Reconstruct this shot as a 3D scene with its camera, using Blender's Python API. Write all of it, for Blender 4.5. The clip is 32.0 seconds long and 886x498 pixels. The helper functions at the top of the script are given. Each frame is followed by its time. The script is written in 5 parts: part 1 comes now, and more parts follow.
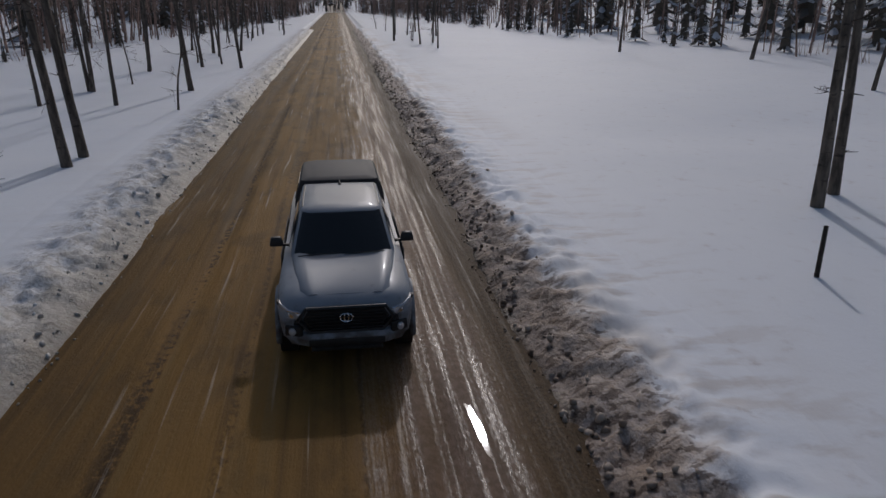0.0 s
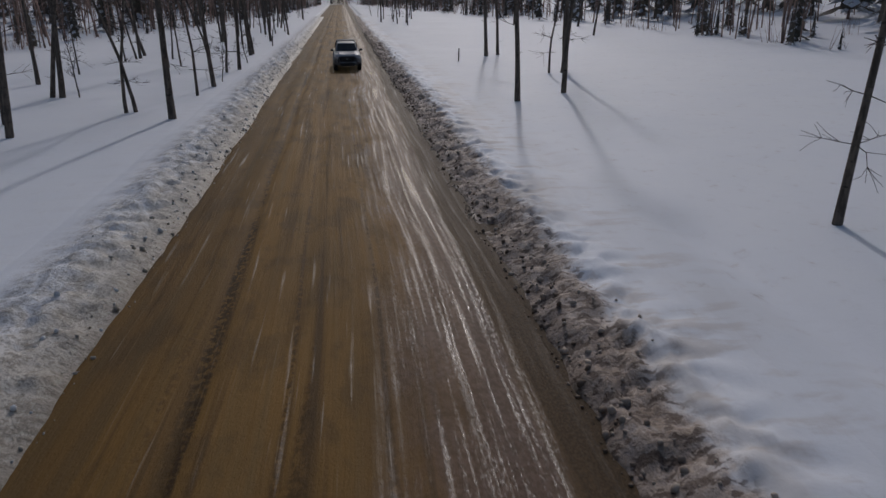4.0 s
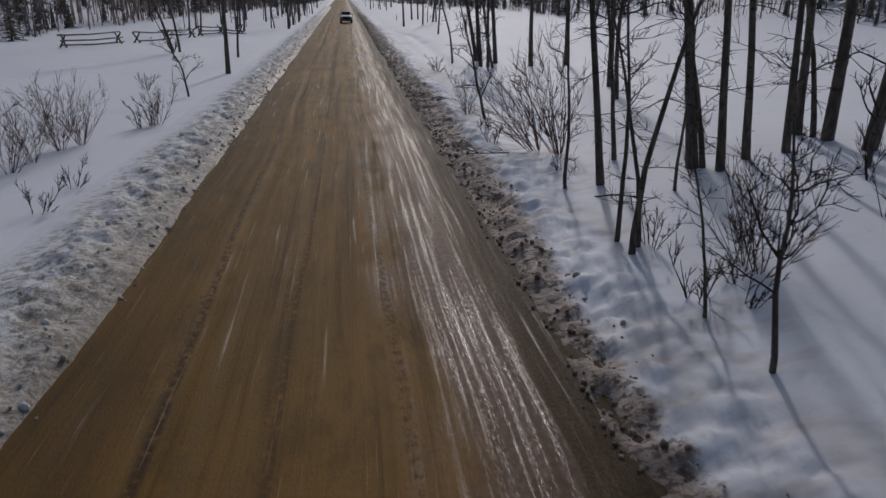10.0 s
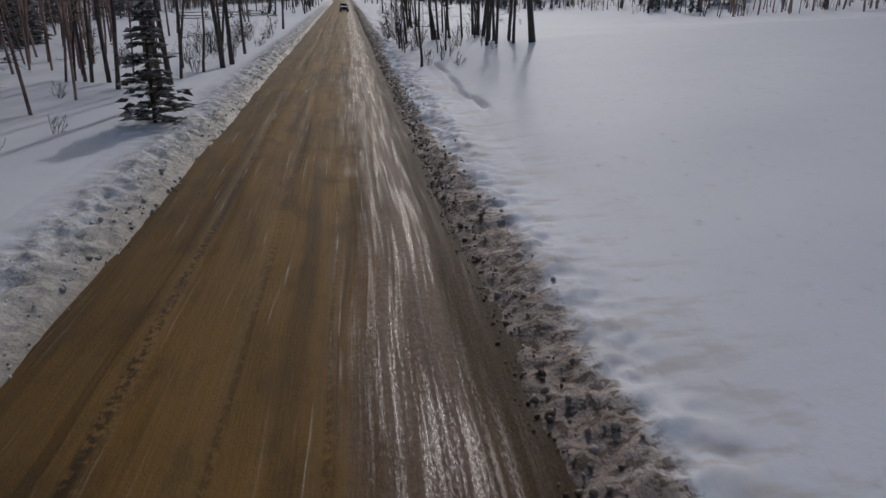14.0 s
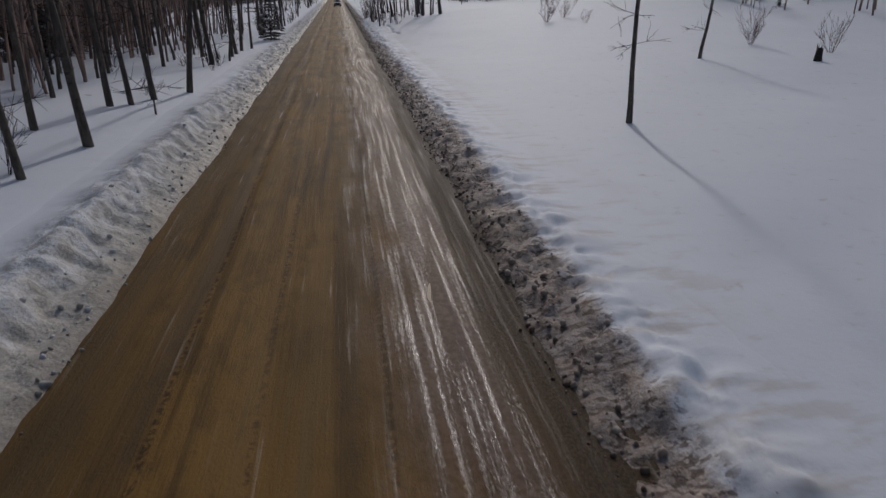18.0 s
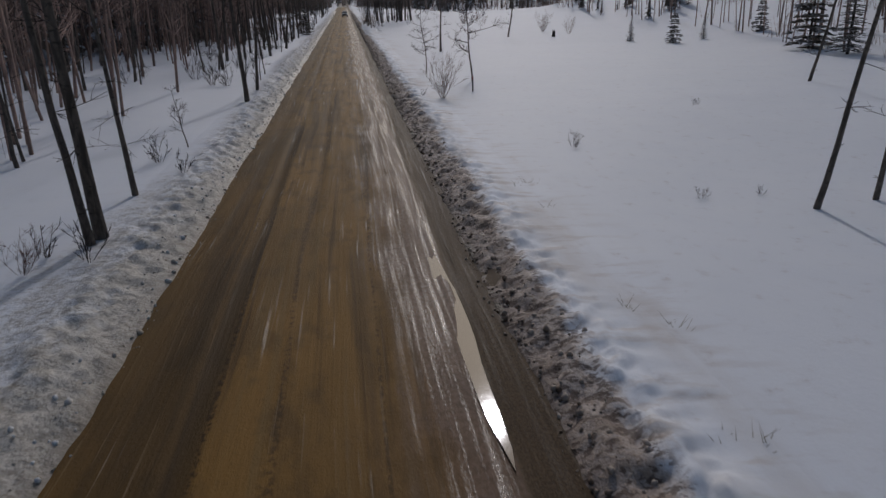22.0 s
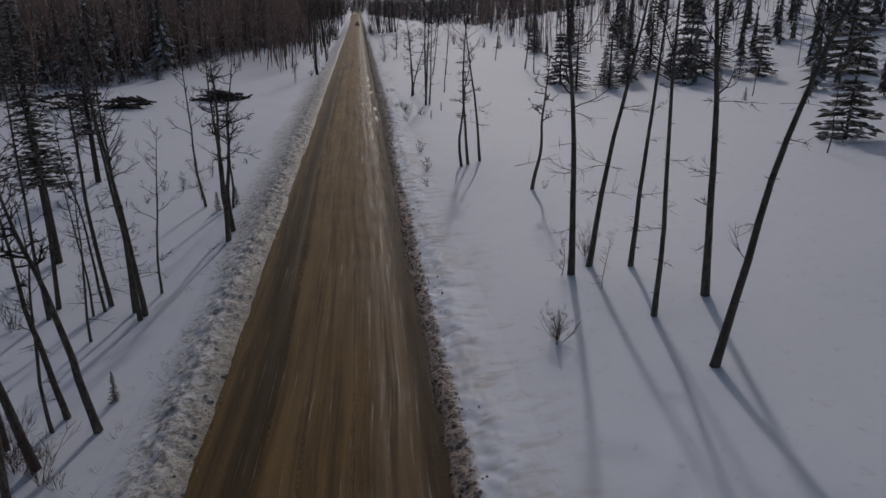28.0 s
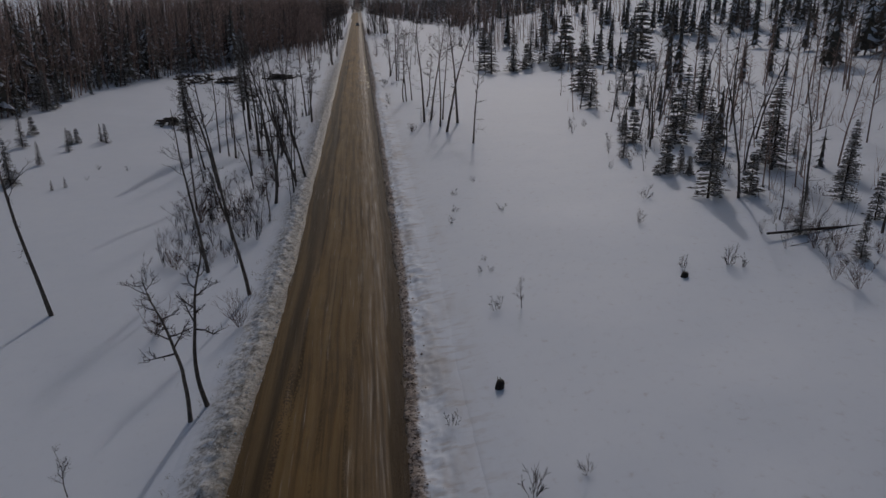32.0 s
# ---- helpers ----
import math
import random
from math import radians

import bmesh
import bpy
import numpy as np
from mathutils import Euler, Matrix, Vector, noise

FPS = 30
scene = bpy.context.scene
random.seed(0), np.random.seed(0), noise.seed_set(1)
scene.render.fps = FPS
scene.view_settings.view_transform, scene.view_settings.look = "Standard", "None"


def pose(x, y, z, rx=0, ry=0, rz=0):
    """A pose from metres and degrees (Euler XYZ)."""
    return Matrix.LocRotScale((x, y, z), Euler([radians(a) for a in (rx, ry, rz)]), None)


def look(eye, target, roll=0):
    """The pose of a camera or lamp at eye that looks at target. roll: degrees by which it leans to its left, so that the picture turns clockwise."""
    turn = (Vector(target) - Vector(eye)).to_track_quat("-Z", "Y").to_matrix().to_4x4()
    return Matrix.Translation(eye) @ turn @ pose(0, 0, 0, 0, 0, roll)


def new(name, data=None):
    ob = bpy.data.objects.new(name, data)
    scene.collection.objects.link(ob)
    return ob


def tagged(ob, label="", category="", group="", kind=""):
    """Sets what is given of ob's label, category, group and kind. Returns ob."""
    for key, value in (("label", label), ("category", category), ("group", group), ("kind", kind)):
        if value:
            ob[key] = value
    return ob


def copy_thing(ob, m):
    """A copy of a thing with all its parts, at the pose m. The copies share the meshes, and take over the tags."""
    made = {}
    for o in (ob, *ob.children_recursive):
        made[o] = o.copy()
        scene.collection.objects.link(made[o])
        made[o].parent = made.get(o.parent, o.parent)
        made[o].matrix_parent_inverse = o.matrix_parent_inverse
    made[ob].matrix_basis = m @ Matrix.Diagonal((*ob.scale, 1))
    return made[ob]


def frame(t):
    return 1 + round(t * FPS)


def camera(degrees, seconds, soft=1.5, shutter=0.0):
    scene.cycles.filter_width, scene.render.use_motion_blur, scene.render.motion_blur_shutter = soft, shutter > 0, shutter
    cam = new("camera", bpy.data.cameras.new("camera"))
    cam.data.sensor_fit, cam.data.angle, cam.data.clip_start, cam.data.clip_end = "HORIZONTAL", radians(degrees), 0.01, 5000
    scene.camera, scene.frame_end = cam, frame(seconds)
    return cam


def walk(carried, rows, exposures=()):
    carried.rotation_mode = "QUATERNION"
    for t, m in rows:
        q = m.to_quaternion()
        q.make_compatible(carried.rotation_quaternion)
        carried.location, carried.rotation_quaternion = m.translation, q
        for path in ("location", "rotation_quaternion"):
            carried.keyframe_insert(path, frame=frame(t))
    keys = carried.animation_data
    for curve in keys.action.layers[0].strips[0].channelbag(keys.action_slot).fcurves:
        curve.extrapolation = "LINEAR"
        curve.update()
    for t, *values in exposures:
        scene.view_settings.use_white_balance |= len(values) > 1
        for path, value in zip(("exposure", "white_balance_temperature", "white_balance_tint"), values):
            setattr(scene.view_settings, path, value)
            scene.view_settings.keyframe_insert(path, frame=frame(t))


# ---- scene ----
# seconds, stops, kelvin and tint: the camera's automatic exposure and white balance
EXPOSURES = [(0.0, -0.72, 6440, 11), (6.0, -0.79, 6430, 11), (9.0, -0.64, 6430, 11), (12.0, -0.57, 6430, 10), (16.0, -0.75, 6450, 10), (21.0, -0.80, 6430, 10), (24.0, -0.93, 6470, 11),
             (28.0, -1.04, 6510, 12), (32.0, -1.16, 6560, 11)]
cam = camera(63, 32.0, soft=1.5, shutter=0.06)

# seconds, metres, degrees
ROWS = [
    (0, 0.825, 0, 4.631, 71.11, -0.098, -7.898),
    (0.5, 0.813, -5.182, 4.71, 71.01, -0.103, -7.942),
    (1, 0.853, -10.475, 4.774, 71.008, -0.031, -7.978),
    (1.5, 0.921, -15.861, 4.847, 71.036, -0.005, -8.038),
    (2, 0.899, -21.082, 4.851, 71.101, 0.084, -8.176),
    (2.5, 0.853, -26.206, 4.852, 71.04, 0.137, -8.246),
    (3, 0.705, -31.091, 4.855, 70.884, 0.322, -8.131),
    (3.5, 0.555, -35.921, 4.844, 70.738, 0.45, -7.675),
    (5.5, 0.47, -55.864, 4.77, 69.972, 0.577, -7.804),
    (6, 0.515, -61.01, 4.767, 70.079, 0.64, -7.844),
    (6.5, 0.605, -66.348, 4.75, 70.097, 0.717, -7.779),
    (7, 0.582, -71.904, 4.705, 70.271, 0.851, -7.739),
    (7.5, 0.414, -77.421, 4.681, 70.278, 0.612, -7.685),
    (8, 0.333, -82.897, 4.61, 70.356, 0.532, -7.656),
    (8.5, 0.38, -88.488, 4.539, 70.383, 0.505, -7.564),
    (9, 0.313, -94.186, 4.536, 70.621, 0.309, -7.645),
    (9.5, 0.385, -100.031, 4.568, 70.499, 0.211, -7.557),
    (10, 0.502, -106.017, 4.603, 70.38, -0.076, -7.4),
    (10.5, 0.458, -112.084, 4.567, 70.217, -0.036, -7.389),
    (11, 0.469, -118.137, 4.553, 70.172, 0.039, -7.363),
    (11.5, 0.602, -124.15, 4.64, 69.978, -0.047, -7.535),
    (12, 0.781, -130.096, 4.704, 69.828, -0.264, -7.558),
    (12.5, 0.999, -135.992, 4.732, 69.967, -0.366, -7.521),
    (13, 1.129, -141.76, 4.745, 70.119, -0.63, -7.434),
    (13.5, 1.167, -147.422, 4.759, 70.277, -0.794, -7.397),
    (15.5, 0.797, -169.955, 4.815, 69.938, -0.49, -6.669),
    (16, 0.707, -175.564, 4.825, 69.831, -0.45, -6.617),
    (16.5, 0.653, -181.147, 4.831, 69.781, -0.392, -6.81),
    (17, 0.666, -186.707, 4.831, 69.901, -0.15, -7.4),
    (17.5, 0.674, -192.396, 4.777, 69.884, 0.298, -7.655),
    (18, 0.671, -198.368, 4.738, 70.064, 0.648, -7.908),
    (18.5, 0.648, -204.463, 4.713, 70.391, 1.067, -7.986),
    (19, 0.788, -210.418, 4.684, 70.678, 1.144, -7.739),
    (19.5, 0.896, -216.402, 4.647, 70.753, 1.123, -7.678),
    (20, 0.966, -222.73, 4.67, 70.828, 1.112, -7.605),
    (20.5, 0.926, -229.355, 4.757, 70.903, 1.07, -7.54),
    (21, 0.858, -236.19, 4.917, 70.921, 0.964, -7.493),
    (21.5, 0.727, -243.127, 5.188, 70.865, 1.052, -7.521),
    (22, 0.709, -250.343, 5.571, 70.812, 1.101, -7.399),
    (22.5, 0.865, -257.917, 6.02, 70.812, 1.263, -7.133),
    (23, 0.961, -266.008, 6.481, 70.819, 1.169, -6.951),
    (23.5, 1.005, -274.376, 6.976, 70.879, 0.981, -6.838),
    (24, 0.924, -282.699, 7.398, 70.97, 0.823, -6.832),
    (24.5, 0.851, -291.088, 7.798, 71.008, 0.821, -6.779),
    (26.5, 0.702, -326.099, 9.501, 71.26, -0.387, -6.651),
    (27, 0.793, -334.997, 10.019, 71.27, -0.623, -6.514),
    (27.5, 1.013, -343.96, 10.692, 71.227, -0.672, -6.49),
    (28, 1.316, -352.776, 11.42, 71.051, -0.157, -6.367),
    (28.5, 1.685, -361.59, 12.233, 70.954, 0.052, -6.248),
    (29, 1.894, -370.467, 13.04, 70.797, 0.181, -6.322),
    (29.5, 1.941, -379.653, 13.877, 70.697, 0.289, -6.333),
    (30, 2.026, -388.71, 14.678, 70.66, 0.103, -6.351),
    (30.5, 2.142, -397.453, 15.4, 70.683, 0.04, -6.406),
    (31, 2.017, -405.652, 15.977, 70.709, -0.127, -6.451),
    (31.5, 1.747, -413.301, 16.4, 70.709, -0.176, -6.395),
    (32, 1.43, -420.731, 16.736, 70.635, -0.047, -6.346),
]
walk(cam, [(t, pose(*row)) for t, *row in ROWS], EXPOSURES)

# ---- world and sun: a high, thin-clouded spring sun ahead of the camera ----
SUN_UP, SUN_SIDE = radians(32.6), radians(11.2)
world = bpy.data.worlds.new("sky")
scene.world = world
world.use_nodes = True
wn = world.node_tree.nodes
sky = wn.new("ShaderNodeTexSky")
sky.sky_type, sky.sun_disc = "NISHITA", False
sky.sun_elevation, sky.sun_rotation = SUN_UP, SUN_SIDE
sky.air_density, sky.dust_density = 1.0, 2.5
world.node_tree.links.new(sky.outputs[0], wn["Background"].inputs[0])
wn["Background"].inputs[1].default_value = 0.088
sun_data = bpy.data.lights.new("sun", "SUN")
sun_data.energy, sun_data.angle, sun_data.color = 1.17, radians(1.7), (0.985, 0.955, 1.0)
sun = new("sun", sun_data)
sun_way = Vector((math.sin(SUN_SIDE) * math.cos(SUN_UP), math.cos(SUN_SIDE) * math.cos(SUN_UP), math.sin(SUN_UP)))
sun.matrix_world = look(sun_way * 300, (0, 0, 0))

# ---- materials ----
class Nodes:
    """A small writer for node materials."""
    def __init__(self, name):
        self.mat = bpy.data.materials.new(name)
        self.mat.use_nodes = True
        self.tree = self.mat.node_tree
        self.bsdf = self.tree.nodes["Principled BSDF"]

    def put(self, slot, value):
        if isinstance(value, bpy.types.NodeSocket):
            self.tree.links.new(value, slot)
        elif isinstance(value, (tuple, list)) and slot.type == "RGBA":
            slot.default_value = (*value, 1.0)
        else:
            slot.default_value = value

    def node(self, kind, out=0, props=None, **slots):
        n = self.tree.nodes.new(kind)
        props = props or {}
        if "operation" in props:
            n.operation = props["operation"]
        if "use_clamp" in props:
            n.use_clamp = props["use_clamp"]
        if "interpolation_type" in props:
            n.interpolation_type = props["interpolation_type"]
        for key, value in slots.items():
            self.put(n.inputs[int(key[1:])] if key[0] == "i" and key[1:].isdigit() else n.inputs[key], value)
        return n.outputs[out]

    def math(self, op, a, b=0.0, c=0.0, clamp=False):
        return self.node("ShaderNodeMath", props={"operation": op, "use_clamp": clamp}, i0=a, i1=b, i2=c)

    def ramp(self, x, lo, hi):
        return self.node("ShaderNodeMapRange", props={"interpolation_type": "SMOOTHSTEP"}, i0=x, i1=lo, i2=hi)

    def noise(self, vec, scale, detail=4.0, rough=0.55):
        return self.node("ShaderNodeTexNoise", Vector=vec, Scale=scale, Detail=detail, Roughness=rough)

    def scaled(self, vec, x, y, z):
        return self.node("ShaderNodeVectorMath", props={"operation": "MULTIPLY"}, i0=vec, i1=(x, y, z))

    def mix(self, f, a, b):
        n = self.tree.nodes.new("ShaderNodeMix")
        n.data_type = "RGBA"
        for slot, value in ((n.inputs[0], f), (n.inputs[6], a), (n.inputs[7], b)):
            self.put(slot, value)
        return n.outputs[2]

    def place(self):
        return self.node("ShaderNodeNewGeometry", 0)

    def local(self):
        return self.node("ShaderNodeTexCoord", 3)

    def xyz(self, vec):
        n = self.tree.nodes.new("ShaderNodeSeparateXYZ")
        self.put(n.inputs[0], vec)
        return n.outputs

    def bump(self, height, strength=0.3, distance=0.02):
        out = self.node("ShaderNodeBump", Strength=strength, Distance=distance, Height=height)
        self.put(self.bsdf.inputs["Normal"], out)

    def done(self, color, rough=0.6, metal=0.0, **more):
        self.put(self.bsdf.inputs["Base Color"], color)
        self.put(self.bsdf.inputs["Roughness"], rough)
        self.put(self.bsdf.inputs["Metallic"], metal)
        for key, value in more.items():
            self.put(self.bsdf.inputs[key.replace("_", " ")], value)
        return self.mat


def make_snow():
    m = Nodes("snow")
    p = m.place()
    x, y, _ = m.xyz(p)
    x = m.math("MULTIPLY_ADD", m.ramp(y, -375.0, -405.0), 0.65, x)    # the road swings aside at its near end
    out = m.math("SUBTRACT", m.math("ABSOLUTE", x), 3.25)           # metres past the road's edge
    patch = m.noise(m.scaled(p, 0.25, 0.10, 0.2), 1.0, 2.0)          # longer stretches of more or less splash
    coarse = m.noise(m.scaled(p, 1.0, 0.8, 1.0), 2.6, 5.0, 0.62)
    fine = m.noise(p, 8.0, 5.0, 0.65)
    grit = m.noise(m.scaled(p, 1.0, 0.7, 1.0), 30.0, 3.0, 0.6)
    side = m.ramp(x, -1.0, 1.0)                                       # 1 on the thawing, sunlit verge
    clean = m.math("MULTIPLY", m.math("MULTIPLY", m.ramp(y, -142.0, -126.0), m.ramp(y, -84.0, -100.0)), side)   # a stretch with little mud thrown up
    reach = m.math("ADD", m.math("MULTIPLY", patch, m.math("MULTIPLY_ADD", side, -0.5, 1.6)), m.math("MULTIPLY_ADD", side, -0.82, 1.60))
    reach = m.math("MULTIPLY", reach, m.math("MULTIPLY_ADD", clean, -0.45, 1.0))
    dry = m.math("MULTIPLY", m.ramp(y, -275.0, -300.0), side)                 # little spray where the road has drained
    reach = m.math("MULTIPLY", reach, m.math("MULTIPLY_ADD", dry, -0.45, 1.0))
    thrown = m.math("MULTIPLY", m.math("MULTIPLY", m.ramp(y, -222.0, -240.0), m.ramp(y, -330.0, -300.0)), m.math("SUBTRACT", 1.0, side))   # snow thrown wide off the dam
    reach = m.math("MULTIPLY", reach, m.math("MULTIPLY_ADD", thrown, 0.6, 1.0))
    fall = m.math("SUBTRACT", 1.0, m.math("DIVIDE", out, reach), clamp=True)
    foul = m.math("MAXIMUM", m.math("MULTIPLY", m.ramp(y, -112.0, -96.0), m.ramp(y, -22.0, -40.0)), m.ramp(y, -228.0, -262.0))   # grimier lengths of the shaded bank
    foul = m.math("MAXIMUM", m.math("MULTIPLY_ADD", foul, 0.55, 0.45), side)
    body = m.ramp(m.math("ADD", fall, m.math("MULTIPLY", m.math("SUBTRACT", coarse, 0.5), 0.5)), 0.0, 0.5)
    lump = m.math("ADD", m.math("MULTIPLY", coarse, 0.35), m.math("ADD", m.math("MULTIPLY", fine, 0.45), m.math("MULTIPLY", grit, 0.2)))
    film = m.math("MULTIPLY", body, m.ramp(lump, 0.34, 0.60))
    inner = m.math("MULTIPLY", m.ramp(m.math("ADD", fall, m.math("MULTIPLY", m.math("SUBTRACT", coarse, 0.5), 0.8)), m.math("MULTIPLY_ADD", side, -0.28, 0.34), m.math("MULTIPLY_ADD", side, -0.40, 0.80)), 0.88)
    film = m.math("MAXIMUM", m.math("MULTIPLY", film, m.math("MULTIPLY_ADD", side, 0.45, 0.55)), inner)
    clod = m.ramp(m.math("ADD", lump, m.math("MULTIPLY", fall, m.math("MULTIPLY_ADD", side, 0.05, 0.06))), 0.535, 0.60)
    clod = m.math("MULTIPLY", m.math("MULTIPLY", clod, foul), m.math("MULTIPLY", body, m.math("MULTIPLY_ADD", side, -0.5, 1.0)))
    # dark specks: dirt, and the shade inside small holes painted into the crust
    pit_shade_specks = m.math("ADD", m.math("MULTIPLY", m.noise(m.scaled(p, 0.8, 1.25, 0.6), 6.0, 3.0, 0.55), 0.7), m.math("MULTIPLY", fine, 0.3))
    pit_shade_specks = m.math("MULTIPLY", m.math("MULTIPLY", m.ramp(pit_shade_specks, m.math("MULTIPLY_ADD", side, 0.03, 0.465), m.math("MULTIPLY_ADD", side, 0.03, 0.415)), m.ramp(fall, 0.06, 0.30)), m.math("MULTIPLY", foul, m.math("MULTIPLY_ADD", side, 0.20, 0.60)))
    lip = m.ramp(m.math("ADD", out, m.math("MULTIPLY", m.math("SUBTRACT", coarse, 0.5), m.math("MULTIPLY_ADD", side, -0.3, 1.2))), m.math("MULTIPLY_ADD", side, -0.42, 0.55), -0.12)
    splash = m.math("MULTIPLY", m.ramp(m.noise(m.scaled(p, 0.5, 0.16, 0.3), 1.0, 4.0), 0.45, 0.70), m.ramp(out, 4.5, 0.6))
    smear = m.math("MULTIPLY", m.ramp(m.noise(m.scaled(p, 0.9, 2.2, 1.0), 1.0, 4.0), 0.50, 0.68), m.ramp(out, 4.6, 1.0))
    white = m.mix(m.noise(p, 0.6, 3.0), (0.78, 0.81, 0.86), (0.84, 0.86, 0.89))
    tint = m.mix(m.math("MULTIPLY", splash, m.math("MULTIPLY_ADD", side, 0.58, 0.12)), white, (0.58, 0.52, 0.46))
    tint = m.mix(m.math("MULTIPLY", smear, m.math("MULTIPLY_ADD", side, 0.46, 0.12)), tint, (0.50, 0.43, 0.37))
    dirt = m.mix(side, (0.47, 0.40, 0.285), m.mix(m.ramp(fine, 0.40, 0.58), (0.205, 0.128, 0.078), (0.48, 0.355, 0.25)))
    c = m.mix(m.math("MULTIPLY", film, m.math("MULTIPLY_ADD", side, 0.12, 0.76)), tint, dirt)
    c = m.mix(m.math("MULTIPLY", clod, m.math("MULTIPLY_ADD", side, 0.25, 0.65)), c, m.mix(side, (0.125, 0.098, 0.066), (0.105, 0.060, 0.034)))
    # hole shade and dirt specks go into the bank's colour
    c = m.mix(pit_shade_specks, c, m.mix(side, (0.13, 0.105, 0.075), (0.082, 0.047, 0.030)))
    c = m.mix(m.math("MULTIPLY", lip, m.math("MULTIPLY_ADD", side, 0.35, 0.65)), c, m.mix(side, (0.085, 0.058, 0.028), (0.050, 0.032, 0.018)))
    m.bump(m.math("ADD", m.math("MULTIPLY", fine, 0.8), m.math("MULTIPLY", grit, 0.18)), m.math("MULTIPLY_ADD", body, 0.75, 0.12), 0.07)
    wet = m.math("SUBTRACT", 0.7, m.math("MULTIPLY", lip, 0.3))
    return m.done(c, m.math("SUBTRACT", wet, 0.06), Specular_IOR_Level=0.28)


def make_mud():
    m = Nodes("wet_mud_road")
    p = m.place()
    x, y, _ = m.xyz(p)
    x = m.math("MULTIPLY_ADD", m.ramp(y, -375.0, -405.0), 0.65, x)
    sway = m.tree.nodes.new("ShaderNodeCombineXYZ")
    m.put(sway.inputs[0], m.math("MULTIPLY", m.math("SUBTRACT", m.noise(m.scaled(p, 0.05, 0.045, 0.0), 1.0, 2.0), 0.5), 0.9))
    p = m.node("ShaderNodeVectorMath", props={"operation": "ADD"}, i0=p, i1=sway.outputs[0])
    blotch = m.noise(m.scaled(p, 0.5, 0.12, 1.0), 1.0, 4.0)
    cloud = m.noise(m.scaled(p, 1.3, 0.5, 1.0), 1.0, 5.0, 0.65)        # damp and drier patches
    streak = m.noise(m.scaled(p, 3.6, 0.07, 1.0), 1.0, 4.0, 0.55)      # tyre lines drawn out along the road
    line = m.noise(m.scaled(p, 10.0, 0.20, 1.0), 1.0, 4.0, 0.6)
    hair = m.noise(m.scaled(p, 24.0, 0.30, 1.0), 1.0, 3.0, 0.6)
    grain = m.noise(m.scaled(p, 1.0, 0.55, 1.0), 34.0, 4.0, 0.65)
    crumb = m.noise(m.scaled(p, 1.0, 0.7, 1.0), 11.0, 4.0, 0.65)
    tread = m.noise(m.scaled(p, 20.0, 6.0, 1.0), 1.5, 4.0, 0.7)
    track = m.noise(m.scaled(p, 1.5, 0.035, 1.0), 1.0, 2.0, 0.5)       # broad wheel tracks
    wobble = m.math("ADD", m.math("MULTIPLY", m.math("SUBTRACT", blotch, 0.5), 1.8), m.math("ADD", m.math("MULTIPLY", m.math("SUBTRACT", streak, 0.5), 1.6), m.math("MULTIPLY", m.math("SUBTRACT", cloud, 0.5), 2.4)))
    wet = m.ramp(m.math("ADD", x, wobble), 0.6, 2.0)                  # the thawing side stands wet
    wet = m.math("MULTIPLY", wet, m.math("MULTIPLY_ADD", m.ramp(y, -345.0, -235.0), 0.62, 0.38))   # drier stretch
    rim = m.ramp(m.math("ADD", x, m.math("MULTIPLY", m.math("SUBTRACT", streak, 0.5), 0.9)), 2.45, 2.8)
    wet = m.math("MULTIPLY", wet, m.math("MULTIPLY_ADD", rim, -0.8, 1.0))
    edge = m.ramp(m.math("ADD", m.math("ABSOLUTE", x), m.math("MULTIPLY", m.math("SUBTRACT", streak, 0.5), 1.6)), 2.2, 3.1)
    c = m.mix(m.ramp(blotch, 0.3, 0.7), (0.275, 0.150, 0.040), (0.190, 0.108, 0.034))
    c = m.mix(m.math("MULTIPLY", m.ramp(cloud, 0.52, 0.36), 0.45), c, (0.095, 0.060, 0.027))
    c = m.mix(m.math("MULTIPLY", m.ramp(streak, 0.50, 0.70), 0.5), c, (0.200, 0.132, 0.055))
    c = m.mix(m.math("MULTIPLY", m.ramp(streak, 0.46, 0.32), 0.55), c, (0.066, 0.041, 0.019))
    c = m.mix(m.math("MULTIPLY", m.ramp(track, 0.46, 0.32), 0.5), c, (0.072, 0.045, 0.021))
    c = m.mix(m.math("MULTIPLY", m.ramp(grain, 0.60, 0.75), 0.25), c, (0.055, 0.033, 0.016))
    c = m.mix(m.math("MULTIPLY", m.ramp(crumb, 0.58, 0.72), 0.22), c, (0.080, 0.050, 0.024))
    c = m.mix(m.math("MULTIPLY", wet, 0.70), c, m.mix(m.ramp(crumb, 0.4, 0.6), (0.150, 0.094, 0.080), (0.090, 0.055, 0.046)))
    c = m.mix(m.math("MULTIPLY", edge, m.math("MULTIPLY_ADD", m.ramp(x, -1.0, 1.0), 0.30, 0.40)), c, (0.062, 0.043, 0.023))
    grey = m.math("MULTIPLY_ADD", m.ramp(y, -235.0, -330.0), 0.50, 0.08)
    c = m.mix(grey, c, m.mix(m.ramp(streak, 0.36, 0.62), (0.088, 0.060, 0.030), (0.178, 0.122, 0.058)))
    belt = m.ramp(m.math("ABSOLUTE", m.math("ADD", m.math("ADD", x, 2.35), m.math("MULTIPLY", m.math("SUBTRACT", track, 0.5), 2.0))), 0.75, 0.2)
    c = m.mix(m.math("MULTIPLY", belt, m.math("MULTIPLY_ADD", m.ramp(y, -190.0, -265.0), 0.55, 0.22)), c, (0.046, 0.032, 0.018))
